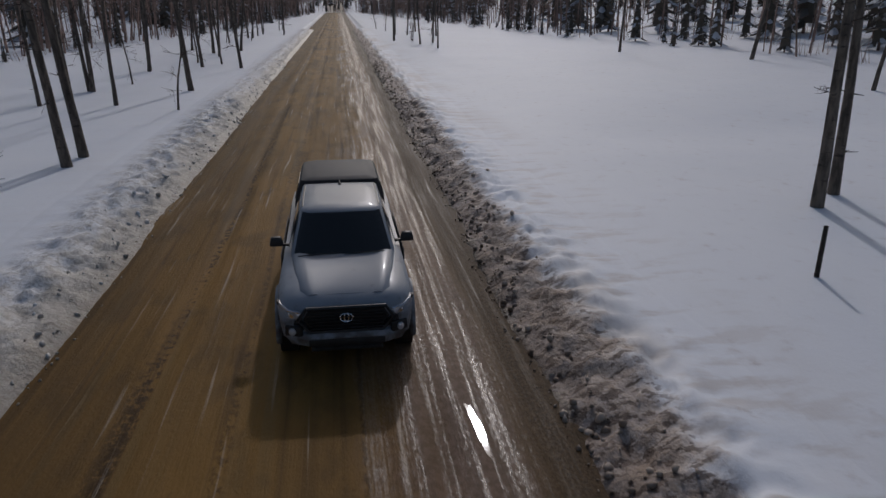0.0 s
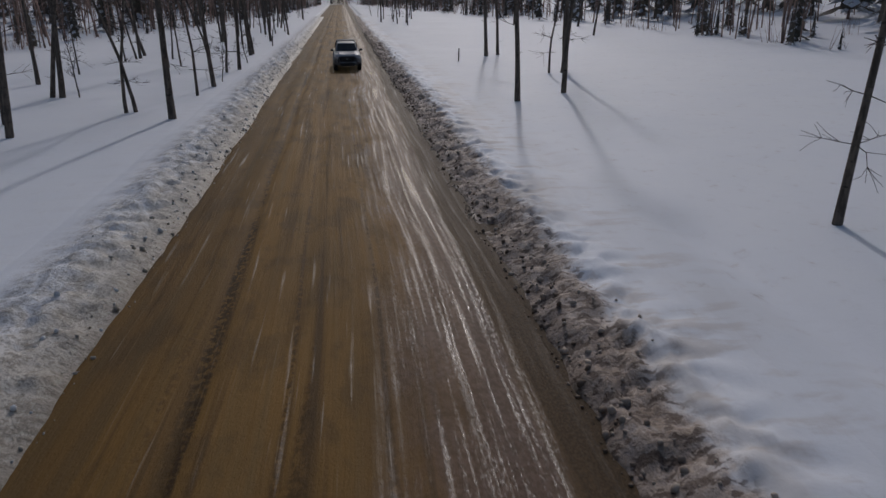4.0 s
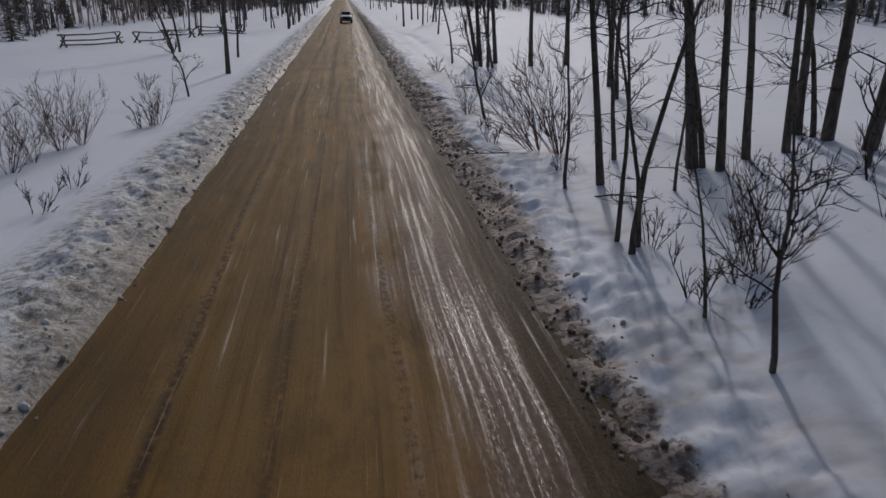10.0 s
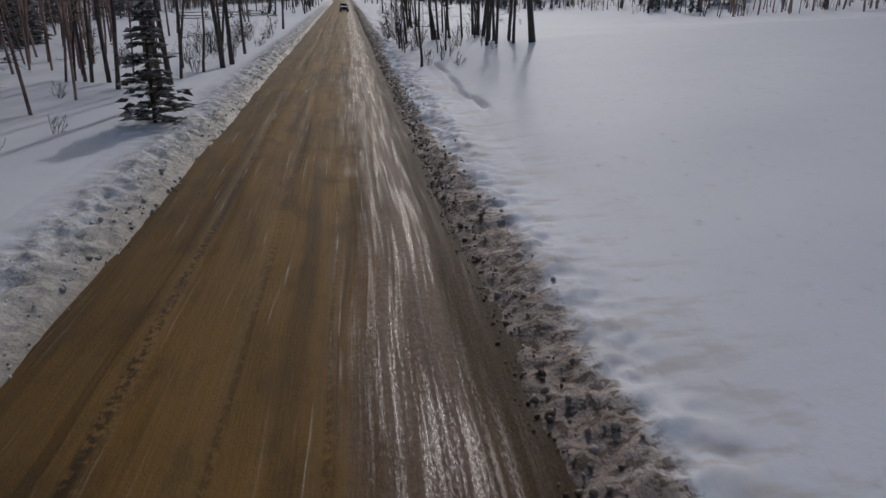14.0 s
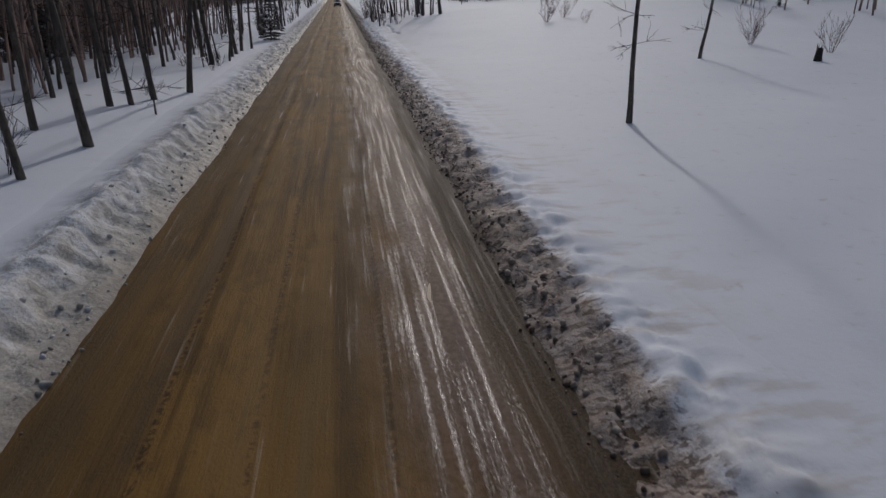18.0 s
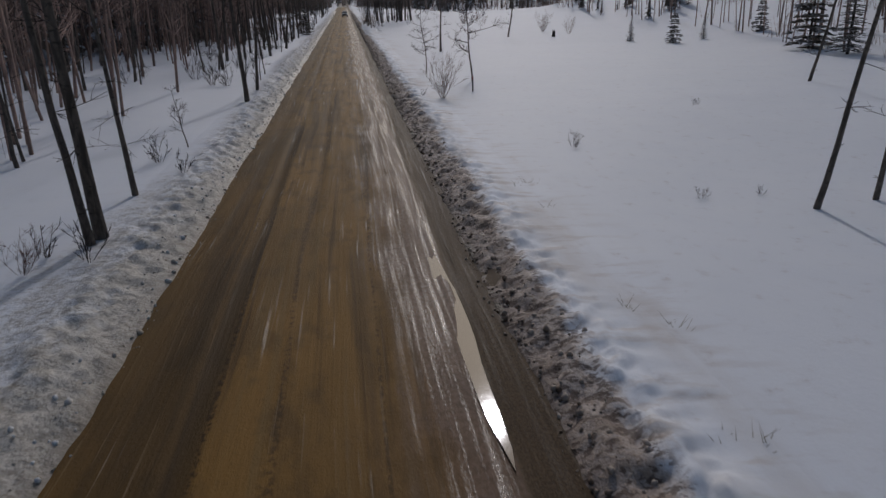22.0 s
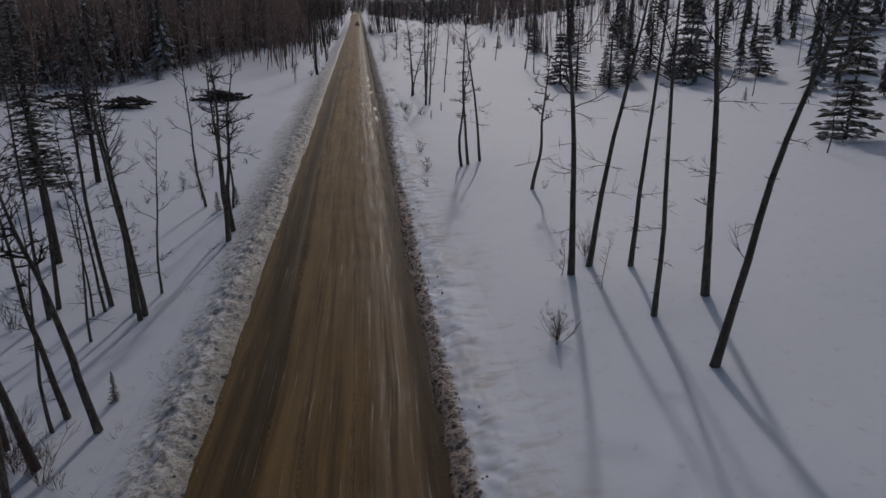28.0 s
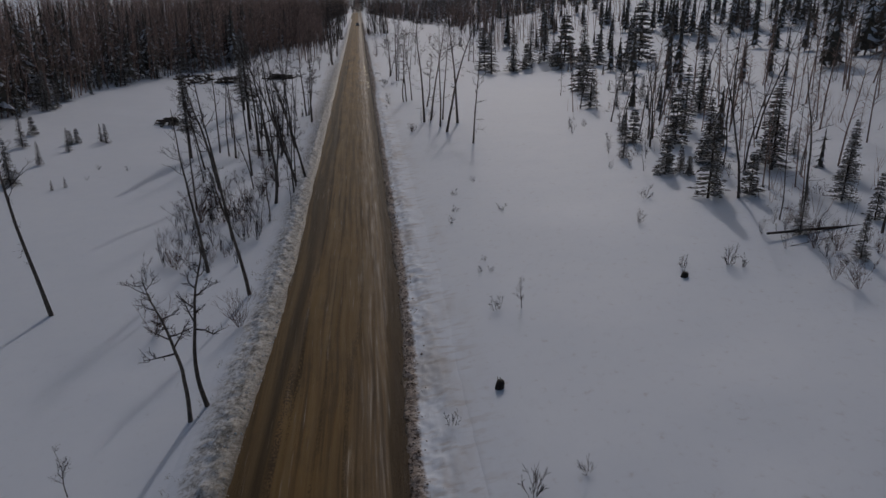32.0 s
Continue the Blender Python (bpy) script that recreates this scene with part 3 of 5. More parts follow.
THIN_ASPENS_A = [
    (-15.4, 16.6, -4.1, 1), (-10.6, 12.4, -1.6, 1), (-6.9, 7.9, 2.2, 1.1), (-7.5, 6.4, -3.2, 1.1), (13.6, 2.5, 2.4, 1.2), (12.1, 0.3, -0.4, 1.2),
    (-6.7, -3.5, -1.3, 1.2), (-8.3, -8.5, -1.6, 1), (-8.7, -8.6, -3, 1), (-17.1, -11.1, 0, 1), (29.9, -19.3, 2.9, 1), (-12.1, -46.6, -1.2, 1.2),
    (-12.5, -47, -7.1, 1.2), (7.3, -58.5, -4.7, 1.2), (7.1, -88.8, -4.1, 1), (12.2, -89.1, -5.3, 1), (5.3, -90.6, -7.7, 0.6), (8.5, -90.7, -5.5, 1),
    (7.3, -91.9, -0.3, 0.6), (5.2, -94.2, -2.3, 0.55), (5.4, -94.7, 0.8, 0.55), (5.2, -94.9, -3.9, 0.7), (11.8, -97.4, -0.6, 1), (5.2, -97.6, -3, 0.4),
]
THIN_ASPENS_B = [
    (-7.4, -100.9, 1.8, 1), (7.3, -102.3, -3.7, 0.7), (7.8, -102.4, -4.1, 0.7), (7.8, -102.8, 0.1, 0.7), (5.5, -109.3, 0.1, 1.1), (-7, -109.5, 0.1, 1),
    (-7.6, -112.7, 2.3, 1), (-7.3, -147.7, -5.6, 1), (-6.4, -149, 2.1, 1), (-9.8, -149, -4.2, 1), (-7.1, -152.7, -7.1, 0.6), (-7.2, -153.8, -6.5, 0.4),
    (20.6, -159, 2.9, 1), (-10.8, -167.2, 0, 1), (-6, -171.1, -6.6, 0.5), (-5.5, -193.2, -0.4, 0.5), (-5.4, -197.3, 0.2, 0.6), (27.4, -210.3, 3.5, 1),
    (-11.3, -222.4, -4.6, 1), (34.4, -223.4, 5.3, 1), (-11.1, -223.5, -7.7, 1), (-11.8, -227.4, 1, 0.8), (-8.5, -308, -6.7, 1.2), (10.1, -328.3, 0, 0.3),
]
THIN_ASPENS_C = [
    (-6, -346.4, -16.8, 0.7), (-9.8, -323.1, -4.9, 1), (-4.7, -362.2, 3.1, 0.6), (-4.9, -354.4, 0.9, 0.8), (30.4, -355.9, -1.9, 0.8), (28.5, -355.2, -1.2, 0.8),
    (29.5, -349.7, -0.2, 0.9), (30.3, -338.8, -0.5, 0.8), (24.4, -364.4, -4.3, 0.5), (30.1, -362.6, -0.4, 0.7), (27.5, -379.5, -0.7, 0.7), (13.3, -343.9, 4.9, 1.05),
    (-8.3, -332.7, -7.5, 0.8), (-14.5, -333.4, -7.4, 1.2), (43.2, -334, 1.8, 1.1), (31, -340.5, 4.9, 0.9), (29.1, -345.6, 6.9, 0.9), (30.3, -351.4, -1.3, 1.1),
    (29.8, -351.5, -0.7, 1.1), (28.6, -355.1, -2.2, 1), (38.7, -355.8, 0.7, 1.1), (-4.9, -356.7, -2.7, 1), (31, -364.9, 3.3, 1.2),
    (29.9, -365.7, -1.5, 0.8), (-6.7, -365.9, 0, 0.3), (27.4, -374.4, -2.4, 1.1),
]
STOUT = {(x, y) for x, y, _, _ in ASPENS_E}
THIN_ASPENS = THIN_ASPENS_A + THIN_ASPENS_B + THIN_ASPENS_C
SAPLINGS_A = [
    (-6.4, 14.6, 0, 0.7), (-6.4, 2.6, 0, 0.55), (-12.5, -2.6, 0, 0.6), (9, -63.6, -2.7, 1.1), (-6.6, -71.8, -4.3, 0.6), (5.3, -81, -6.3, 0.75),
    (11.6, -92, 0, 0.9), (5.3, -99.1, 0.8, 0.65), (-5.7, -221.1, -1.6, 0.45), (-8.2, -240.7, -0.4, 0.65),
    (-8.1, -244.1, -4.5, 0.75), 
    (9.1, -326.3, 0, 0.35), (9.4, -386.6, -9.6, 0.42),
]
SAPLINGS_B = [
    (-10.2, -396.5, 0, 0.4),
]
SAPLINGS = SAPLINGS_A + SAPLINGS_B
SHRUBS_A = [
    (5.6, -63, 0, 1.3), (5.5, -64.4, 0, 1), (-9.1, -69.1, 0, 1), (4.9, -79.5, 0, 0.8), (-6.3, -79.5, 0, 1.5), (-6.6, -80, 0, 1.5),
    (5, -83, 0, 1), (4.7, -85.2, 0, 1), (-6.2, -88.1, 0, 1), (-6.2, -90.2, 0, 1), (-7.7, -93.7, 0, 1.6), (-9.3, -93.8, 0, 1.6),
    (5.6, -94.8, 0, 1), (-8.3, -95.1, 0, 1.6), (-9.8, -95.2, 0, 1.6), (-8.9, -95.8, 0, 1.6), (5.3, -97.1, 0, 1), (6, -108.9, 0, 1),
    (-8.1, -153.6, 0, 1.5), (-9.8, -197.6, 0, 1.5), (-5.5, -198.7, 0, 1.2), (-8.2, -200.5, 0, 1.5), (-7.2, -200.8, 0, 1.5), (4.9, -208.3, 0, 0.7),
]
SHRUBS_B = [
    (17.4, -216.6, 0, 0.5), (-6.2, -223.7, 0, 1), (9, -224.2, 0, 0.6), (-5, -225.8, 0, 1), (12.3, -231.4, 0, 0.4), (10.5, -231.5, 0, 0.5),
    (-6.4, -233.8, 0, 1.2), (-5.3, -234.3, 0, 1), (5.7, -256.5, 0, 0.6), (5.2, -256.6, 0, 0.5), (4.7, -257.1, 0, 0.5), (5.8, -270.2, 0, 1),
    (14.3, -272.9, 0, 0.5), (6, -273.3, 0, 1), (6.4, -273.3, 0, 1), (6.3, -277.3, 0, 1), (7.3, -277.3, 0, 1), (5.7, -281.6, 0, 1),
    (5.7, -297.4, 0, 1), (5.7, -304.2, 0, 1), (5.3, -308.6, 0, 1), (11.8, -312.6, 0, 0.8), (7.5, -331.7, 0, 1.2), (-28.1, -337.7, 0, 0.6),
]
SHRUBS_C = [
    (-24.6, -339, 0, 0.7), (-27.8, -342.5, 0, 0.6), (-11.9, -355.2, 0, 1.6), (-12.1, -356.8, 0, 1.6), (-12.8, -357.7, 0, 1.6), (-12.7, -359.2, 0, 1.5),
    (-9.6, -360, 0, 1.6), (10.8, -360.5, 0, 0.64), (22.5, -361.8, 0, 0.64), (8.6, -363.4, 0, 0.8), (-7.2, -363.9, 0, 1.5), (8.1, -368, 0, 0.8),
    (11.4, -369.7, 0, 0.8), (7.6, -370.6, 0, 0.64), (21.5, -371.9, 0, 1.28), (19.1, -377.5, 0, 0.96), (8.7, -379, 0, 0.56), (8.1, -380.8, 0, 0.48),
    (8.8, -381, 0, 0.48), (18.7, -385.2, 0, 0.8), (21.1, -385.7, 0, 1.12), (21.7, -386.2, 0, 1.12), (8.1, -386.3, 0, 0.96), (6.9, -393.9, 0, 0.4),
]
SHRUBS_D = [
    (4.6, -395.7, 0, 0.8), (8.8, -400.4, 0, 0.8), (6.7, -400.9, 0, 1.12),
]
SHRUBS = SHRUBS_A + SHRUBS_B + SHRUBS_C + SHRUBS_D
WILLOWS_A = [
    (5, -77.7, 0, 0.6), (-6.2, -79.5, 0, 0.6), (-7.7, -82.6, 0, 0.6), (-8.1, -83.3, 0, 0.7), (-8.3, -84.8, 0, 0.7), (-8.4, -86.1, 0, 0.7),
    (5.7, -86.5, -24, 0.9), (6.1, -87.2, -16, 1), (6.6, -96.1, 0, 0.7), (6.6, -96.5, 0, 0.8), (21.8, -128.7, 0, 0.8), (19.3, -131.9, 0, 1),
    (22.1, -134.6, 0, 0.5), (26.2, -154.5, 0, 0.8), (28.2, -159.5, 0, 0.9), (5.9, -209.7, 0, 0.75), (-6.5, -234.8, 0, 0.4), (10.6, -324.4, 0, 0.5),
    (7.5, -331.4, 0, 0.4), (-12.4, -360.5, 0, 1.1), (-10.5, -360.9, 0, 1.2), (-12.2, -371.3, 0, 0.6), (-10.6, -382.3, 0, 0.8), (-5.6, -383.9, 0, 0.7),
]
WILLOWS_B = [
    (26.6, -384.7, 0, 0.6), (25.5, -390.2, 0, 0.7),
]
WILLOWS = WILLOWS_A + WILLOWS_B
SPRUCES_A = [
    (-5.6, -126.7, 0, 0.8), (51.6, -142.1, 0, 0.6), (31.8, -170.7, 0, 0.5), (38.6, -174.1, 0, 0.5), (44.3, -175.2, 0, 0.6), (34.5, -175.8, 0, 0.6),
    (39.1, -192, 0, 1.2), (38.4, -198, 0, 1.4), (37.7, -245.1, 0, 1.1), (41, -245.9, 0, 1.2), (47.1, -247.1, 0, 1.3), (37.7, -247.9, 0, 0.9),
    (50.7, -250.5, 0, 1.1), (46.4, -253.3, 0, 1.2), (52.3, -257.6, 0, 0.9), (54.7, -257.9, 0, 0.8), (42.6, -308.5, 0, 1.2), (-6.5, -308.7, 0, 0.22),
    (-7.5, -309.4, 0, 0.25), (35.6, -315.1, 0, 0.5), (41.2, -320, 0, 0.6), (-32.2, -321.8, 0, 0.5), (-35.6, -322.4, 0, 0.4), (35.3, -326.2, 0, 0.5),
]
SPRUCES_B = [
    (-40.2, -327.5, 0, 0.8), (-35.2, -335.4, 0, 0.55), (-36.1, -323.5, 0, 0.35), (-33.1, -320.9, 0, 0.45), (-29.7, -346.6, 0, 0.2), (-28.8, -345.5, 0, 0.2), (-35, -343.5, 0, 0.6), (-41.8, -320.2, 0, 0.5),
    (37.2, -249, 0, 1.9), (47, -239.2, 0, 2), (50.1, -246.2, 0, 2.1), (54.5, -247, 0, 1.8), (54.2, -259.1, 0, 1.2), (31.4, -252.1, 0, 1.9),
    (43.5, -238.9, 0, 2), (38, -301.5, 0, 1.5), (60.2, -268, 0, 2.2), (31.8, -325.8, 0, 1.1), (31.1, -244.5, 0, 1.5), (35.1, -311.5, 0, 1),
    (35.2, -347.6, 0, 1.2), (25.5, -373.7, 0, 1), (30.1, -363.6, 0, 1.1), (25.5, -366.1, 0, 0.55), (27.1, -351.5, 0, 0.5), (26.9, -365.7, 0, 0.4),
    (27, -367.1, 0, 0.3), (41.2, -338.1, 0, 1), (33.7, -367.5, 0, 1.4), (33.3, -377, 0, 0.9),
    (-34.8, -327.7, 0, 0.6), (41.6, -329.4, 0, 0.6), (-6.8, -331.5, 0, 0.2), (41.3, -338, 0, 1.6), (-34.5, -344.4, 0, 0.9), (28.9, -345.5, 0, 0.3),
    (28.5, -348.3, 0, 0.3), (27.9, -352.2, 0, 0.6), (31.1, -354.9, 0, 0.9), (30.3, -363.3, 0, 0.6), (27.4, -365, 0, 0.3), (26, -365.2, 0, 0.45),
    (34.5, -365.6, 0, 1.1), (27.4, -366.4, 0, 0.25), (36.9, -372.3, 0, 0.8), (26.6, -372.4, 0, 0.7), (28.5, -373.8, 0, 0.6),
]
SPRUCES = SPRUCES_A + SPRUCES_B
SPREADING = [(10.5, -79.6, 0, 1.1), (8.2, -254.9, 5.2, 1.0), (6.5, -195.2, -1.3, 0.55), (8.8, -202.3, -0.5, 0.7)]
CROOKED = [
    (-5.5, -349.7, -5.4, 0.8), (-6.3, -363.5, 5.5, 0.6), 
    (7.7, -260.3, -2.9, 0.9), (8.1, -303.9, -4, 0.85), (11.1, -312.3, 4.8, 0.85), (-5.7, -316.4, -1, 0.9), (-6.6, -309.3, 1.8, 0.8),
    (-5.7, -314.8, -3.6, 1), (-6.8, -351.9, -3.7, 0.9), (-5.7, -379.3, -2.7, 0.85), (-5.8, -391.9, -4.8, 0.9), (-6.4, -392.8, -3.5, 0.8),
    (-8.1, -332, -7, 1), (-6.7, -333.3, -5.7, 0.95), (-6.9, -309.4, -8, 0.9), (-12.7, -349.7, -6.1, 1.1), (-6.4, -358.1, 0.4, 1.1),
]
POSTS = [(8.4, 10.1), (8, -207.2), (9.9, -274.2), (8.2, -280.5)]

def clods(side, count):
    """Broken lumps of mud and dirty snow thrown up along the road's edge."""
    r = np.random.default_rng(501 + side)
    g = (1 + 5 ** 0.5) / 2
    ico = np.array([(-1, g, 0), (1, g, 0), (-1, -g, 0), (1, -g, 0), (0, -1, g), (0, 1, g), (0, -1, -g), (0, 1, -g), (g, 0, -1), (g, 0, 1), (-g, 0, -1), (-g, 0, 1)]) / 1.9
    tris = np.array([(0, 11, 5), (0, 5, 1), (0, 1, 7), (0, 7, 10), (0, 10, 11), (1, 5, 9), (5, 11, 4), (11, 10, 2), (10, 7, 6), (7, 1, 8), (3, 9, 4), (3, 4, 2), (3, 2, 6), (3, 6, 8), (3, 8, 9), (4, 9, 5), (2, 4, 11), (6, 2, 10), (8, 6, 7), (9, 8, 1)])
    y = r.uniform(NEAR_END, 60, count)
    off = np.abs(r.normal(0, 0.42 if side else 0.5, count)) - 0.12
    x = (1 if side else -1) * (edge_line(y, side) + off)
    size = (0.020 + 0.045 * r.random(count) ** 2.5) * np.where(off < 0, 0.55, 1.0)
    z = np.where(off < 0, road_height(x, y), bank_height(side)(x, y)) + size * 0.3
    shape = ico[None] * r.uniform(0.6, 1.25, (count, 12, 1)) * (size[:, None] * r.uniform(0.7, 1.3, (count, 3)))[:, None, :]
    co = (shape + np.stack([x, y, z], 1)[:, None, :]).reshape(-1, 3)
    faces = (tris[None] + 12 * np.arange(count)[:, None, None]).reshape(-1, 3).astype(np.int32)
    me = bpy.data.meshes.new("clods")
    me.vertices.add(len(co))
    me.vertices.foreach_set("co", co.ravel())
    me.loops.add(faces.size)
    me.loops.foreach_set("vertex_index", faces.ravel())
    me.polygons.add(len(faces))
    me.polygons.foreach_set("loop_start", np.arange(0, faces.size, 3, dtype=np.int32))
    me.update(calc_edges=True)
    me.materials.append(CLOD if side else PALE_CLOD)
    label = "scattered clods of brown mud and dirty snow" if side else "scattered crumbs of grey crusted snow and mud"
    return tagged(new("clods", me), label, "clods", kind="stuff")


clods(0, 4000)
clods(1, 11000)

# ---- trees and brush ----
class Soup:
    """Vertices and faces gathered into one mesh."""
    def __init__(self):
        self.v, self.f = [], []

    def tube(self, pts, radii, sides=5, cap=True):
        base = len(self.v)
        for k, p in enumerate(pts):
            a = pts[min(k + 1, len(pts) - 1)] - pts[max(k - 1, 0)]
            a.normalize()
            u = a.orthogonal().normalized() if k == 0 else (u - a * u.dot(a)).normalized()
            w = a.cross(u)
            for s in range(sides):
                t = 2 * math.pi * s / sides
                self.v.append(p + (u * math.cos(t) + w * math.sin(t)) * radii[k])
        for k in range(len(pts) - 1):
            for s in range(sides):
                a, b = base + k * sides + s, base + k * sides + (s + 1) % sides
                self.f.append((a, b, b + sides, a + sides))
        if cap:
            self.f.append(tuple(base + (len(pts) - 1) * sides + s for s in range(sides)))

    def mesh(self, name, material, smooth=True):
        me = bpy.data.meshes.new(name)
        me.from_pydata([tuple(v) for v in self.v], [], self.f)
        me.materials.append(material)
        if smooth:
            me.polygons.foreach_set("use_smooth", [True] * len(me.polygons))
        me.update()
        return me


def part(name, data, parent, label=""):
    ob = new(name, data)
    ob.parent = parent
    return tagged(ob, label)


def wander(rng, start, way, length, n, bend, lift=0.0):
    """A crooked line that grows from start along way."""
    pts, p, d = [start.copy()], start.copy(), way.normalized()
    for _ in range(n):
        d = (d + Vector((rng.gauss(0, bend), rng.gauss(0, bend), rng.gauss(0, bend * 0.7) + lift))).normalized()
        p = p + d * (length / n)
        pts.append(p.copy())
    return pts


def grow_limb(rng, soup, start, way, length, r, depth, bend=0.16, lift=0.08, forks=4, sides=4, flare=0.75):
    n = (2, 3, 5)[depth]
    pts = wander(rng, start, way, length, n, bend, lift)
    soup.tube(pts, [r * (1 - 0.8 * k / n) + 0.003 for k in range(n + 1)], sides if depth > 1 else 3, False)
    if depth > 0:
        for _ in range(forks):
            k = rng.randint(1, max(1, n - 1))
            d = (pts[k] - pts[k - 1]).normalized()
            side = Vector((rng.gauss(0, 1), rng.gauss(0, 1), rng.gauss(0.15, 0.7))).normalized()
            grow_limb(rng, soup, pts[k], d * 0.75 + side * flare, length * rng.uniform(0.28, 0.55), max(r * 0.45, 0.005), depth - 1, bend * 1.1, lift, forks, sides, flare)


def aspen(seed, tall, thick, bare, limbs, sway=0.024):
    rng = random.Random(seed)
    root = new("aspen_tree")
    trunk, crown = Soup(), Soup()
    n = 12
    pts = wander(rng, Vector((0, 0, -0.25)), Vector((0, 0, 1)), tall + 0.25, n, sway, 0.05)
    radii = [thick * (1.25 if k == 0 else 1.08 if k == 1 else 1.0) * (1 - 0.86 * (k / n) ** 1.15) for k in range(n + 1)]
    trunk.tube(pts, radii, 8)
    for _ in range(rng.randint(3, 6)):                                  # dead stubs on the bare stem
        k = rng.randint(1, int(n * bare))
        a = rng.uniform(0, 6.28)
        trunk.tube(wander(rng, pts[k], Vector((math.cos(a), math.sin(a), rng.uniform(-0.1, 0.6))), rng.uniform(0.15, 0.4), 2, 0.1), [0.02, 0.013, 0.006], 4)
    for _ in range(rng.randint(5, 9)):                                  # thin dead branches below the crown
        k = rng.randint(2, max(3, int(n * bare)))
        a = rng.uniform(0, 6.28)
        grow_limb(rng, crown, pts[k], Vector((math.cos(a), math.sin(a), rng.uniform(-0.3, 0.3))), rng.uniform(0.4, 1.5), rng.uniform(0.008, 0.014), 1, 0.24, 0.03, 5, 4, 0.7)
    for j in range(limbs):
        f = bare + (0.97 - bare) * (j + rng.random()) / limbs
        k = min(int(f * n), n - 1)
        p = pts[k].lerp(pts[k + 1], f * n - k)
        a = rng.uniform(0, 6.28)
        grow_limb(rng, crown, p, Vector((math.cos(a), math.sin(a), rng.uniform(0.2, 0.8))), tall * rng.uniform(0.09, 0.17) * (1.25 - 0.5 * f), max(radii[k] * 0.36, 0.012), 2, 0.16, 0.09, 3)
    part("trunk", trunk.mesh("trunk", BARK), root)
    part("crown", crown.mesh("crown", TWIG), root)
    return root


def gnarled(seed, tall, thick, low, limbs, reach):
    """A slender crooked stem with curved, spreading limbs."""
    rng = random.Random(seed)
    root = new("crooked_tree")
    trunk, crown = Soup(), Soup()
    n = 14
    pts = wander(rng, Vector((0, 0, -0.2)), Vector((0, 0, 1)), tall + 0.2, n, 0.065, 0.07)
    radii = [thick * (1.2 if k == 0 else 1.0) * (1 - 0.85 * (k / n) ** 1.1) for k in range(n + 1)]
    trunk.tube(pts, radii, 8)
    for j in range(limbs):
        f = low + (0.98 - low) * (j + rng.random()) / limbs
        k = min(int(f * n), n - 1)
        p = pts[k].lerp(pts[k + 1], f * n - k)
        a = rng.uniform(0, 6.28)
        grow_limb(rng, crown, p, Vector((math.cos(a), math.sin(a), rng.uniform(-0.15, 0.45))), reach * rng.uniform(0.6, 1.15) * (1.3 - 0.6 * f), max(radii[k] * 0.6, 0.022), 2, 0.30, 0.13, 5, 5, 0.85)
    part("trunk", trunk.mesh("trunk", BARK), root)
    part("crown", crown.mesh("crown", TWIG), root)
    return root


def sapling(seed, tall, thick, limbs, bend):
    rng = random.Random(seed)
    root = new("young_tree")
    trunk, crown = Soup(), Soup()
    n = 10
    pts = wander(rng, Vector((0, 0, -0.2)), Vector((0, 0, 1)), tall + 0.2, n, bend, 0.10)
    radii = [thick * (1 - 0.85 * k / n) for k in range(n + 1)]
    trunk.tube(pts, radii, 7)
    for j in range(limbs):
        f = rng.uniform(0.28, 0.95)
        k = min(int(f * n), n - 1)
        a = rng.uniform(0, 6.28)
        grow_limb(rng, crown, pts[k], Vector((math.cos(a), math.sin(a), rng.uniform(0.3, 1.0))), tall * rng.uniform(0.16, 0.34) * (1.2 - 0.6 * f), max(radii[k] * 0.5, 0.012), 2, 0.22, 0.10, 4)
    part("trunk", trunk.mesh("trunk", BARK), root)
    part("crown", crown.mesh("crown", TWIG), root)
    return root


def brush(name, seed, stems, tall, spread, thick, forks, material):
    rng = random.Random(seed)
    root = new(name)
    for j in range(stems):
        s = Soup()
        a, lean = rng.uniform(0, 6.28), rng.uniform(0.1, 1.0) * spread
        start = Vector((math.cos(a) * 0.14 * spread * rng.random(), math.sin(a) * 0.14 * spread * rng.random(), -0.12))
        grow_limb(rng, s, start, Vector((math.cos(a) * lean, math.sin(a) * lean, 1)), tall * rng.uniform(0.55, 1.0), thick * rng.uniform(0.6, 1.0), 2, 0.085, 0.05, forks, 4, 0.48)
        part("stem", s.mesh("stem", material), root)
    return root


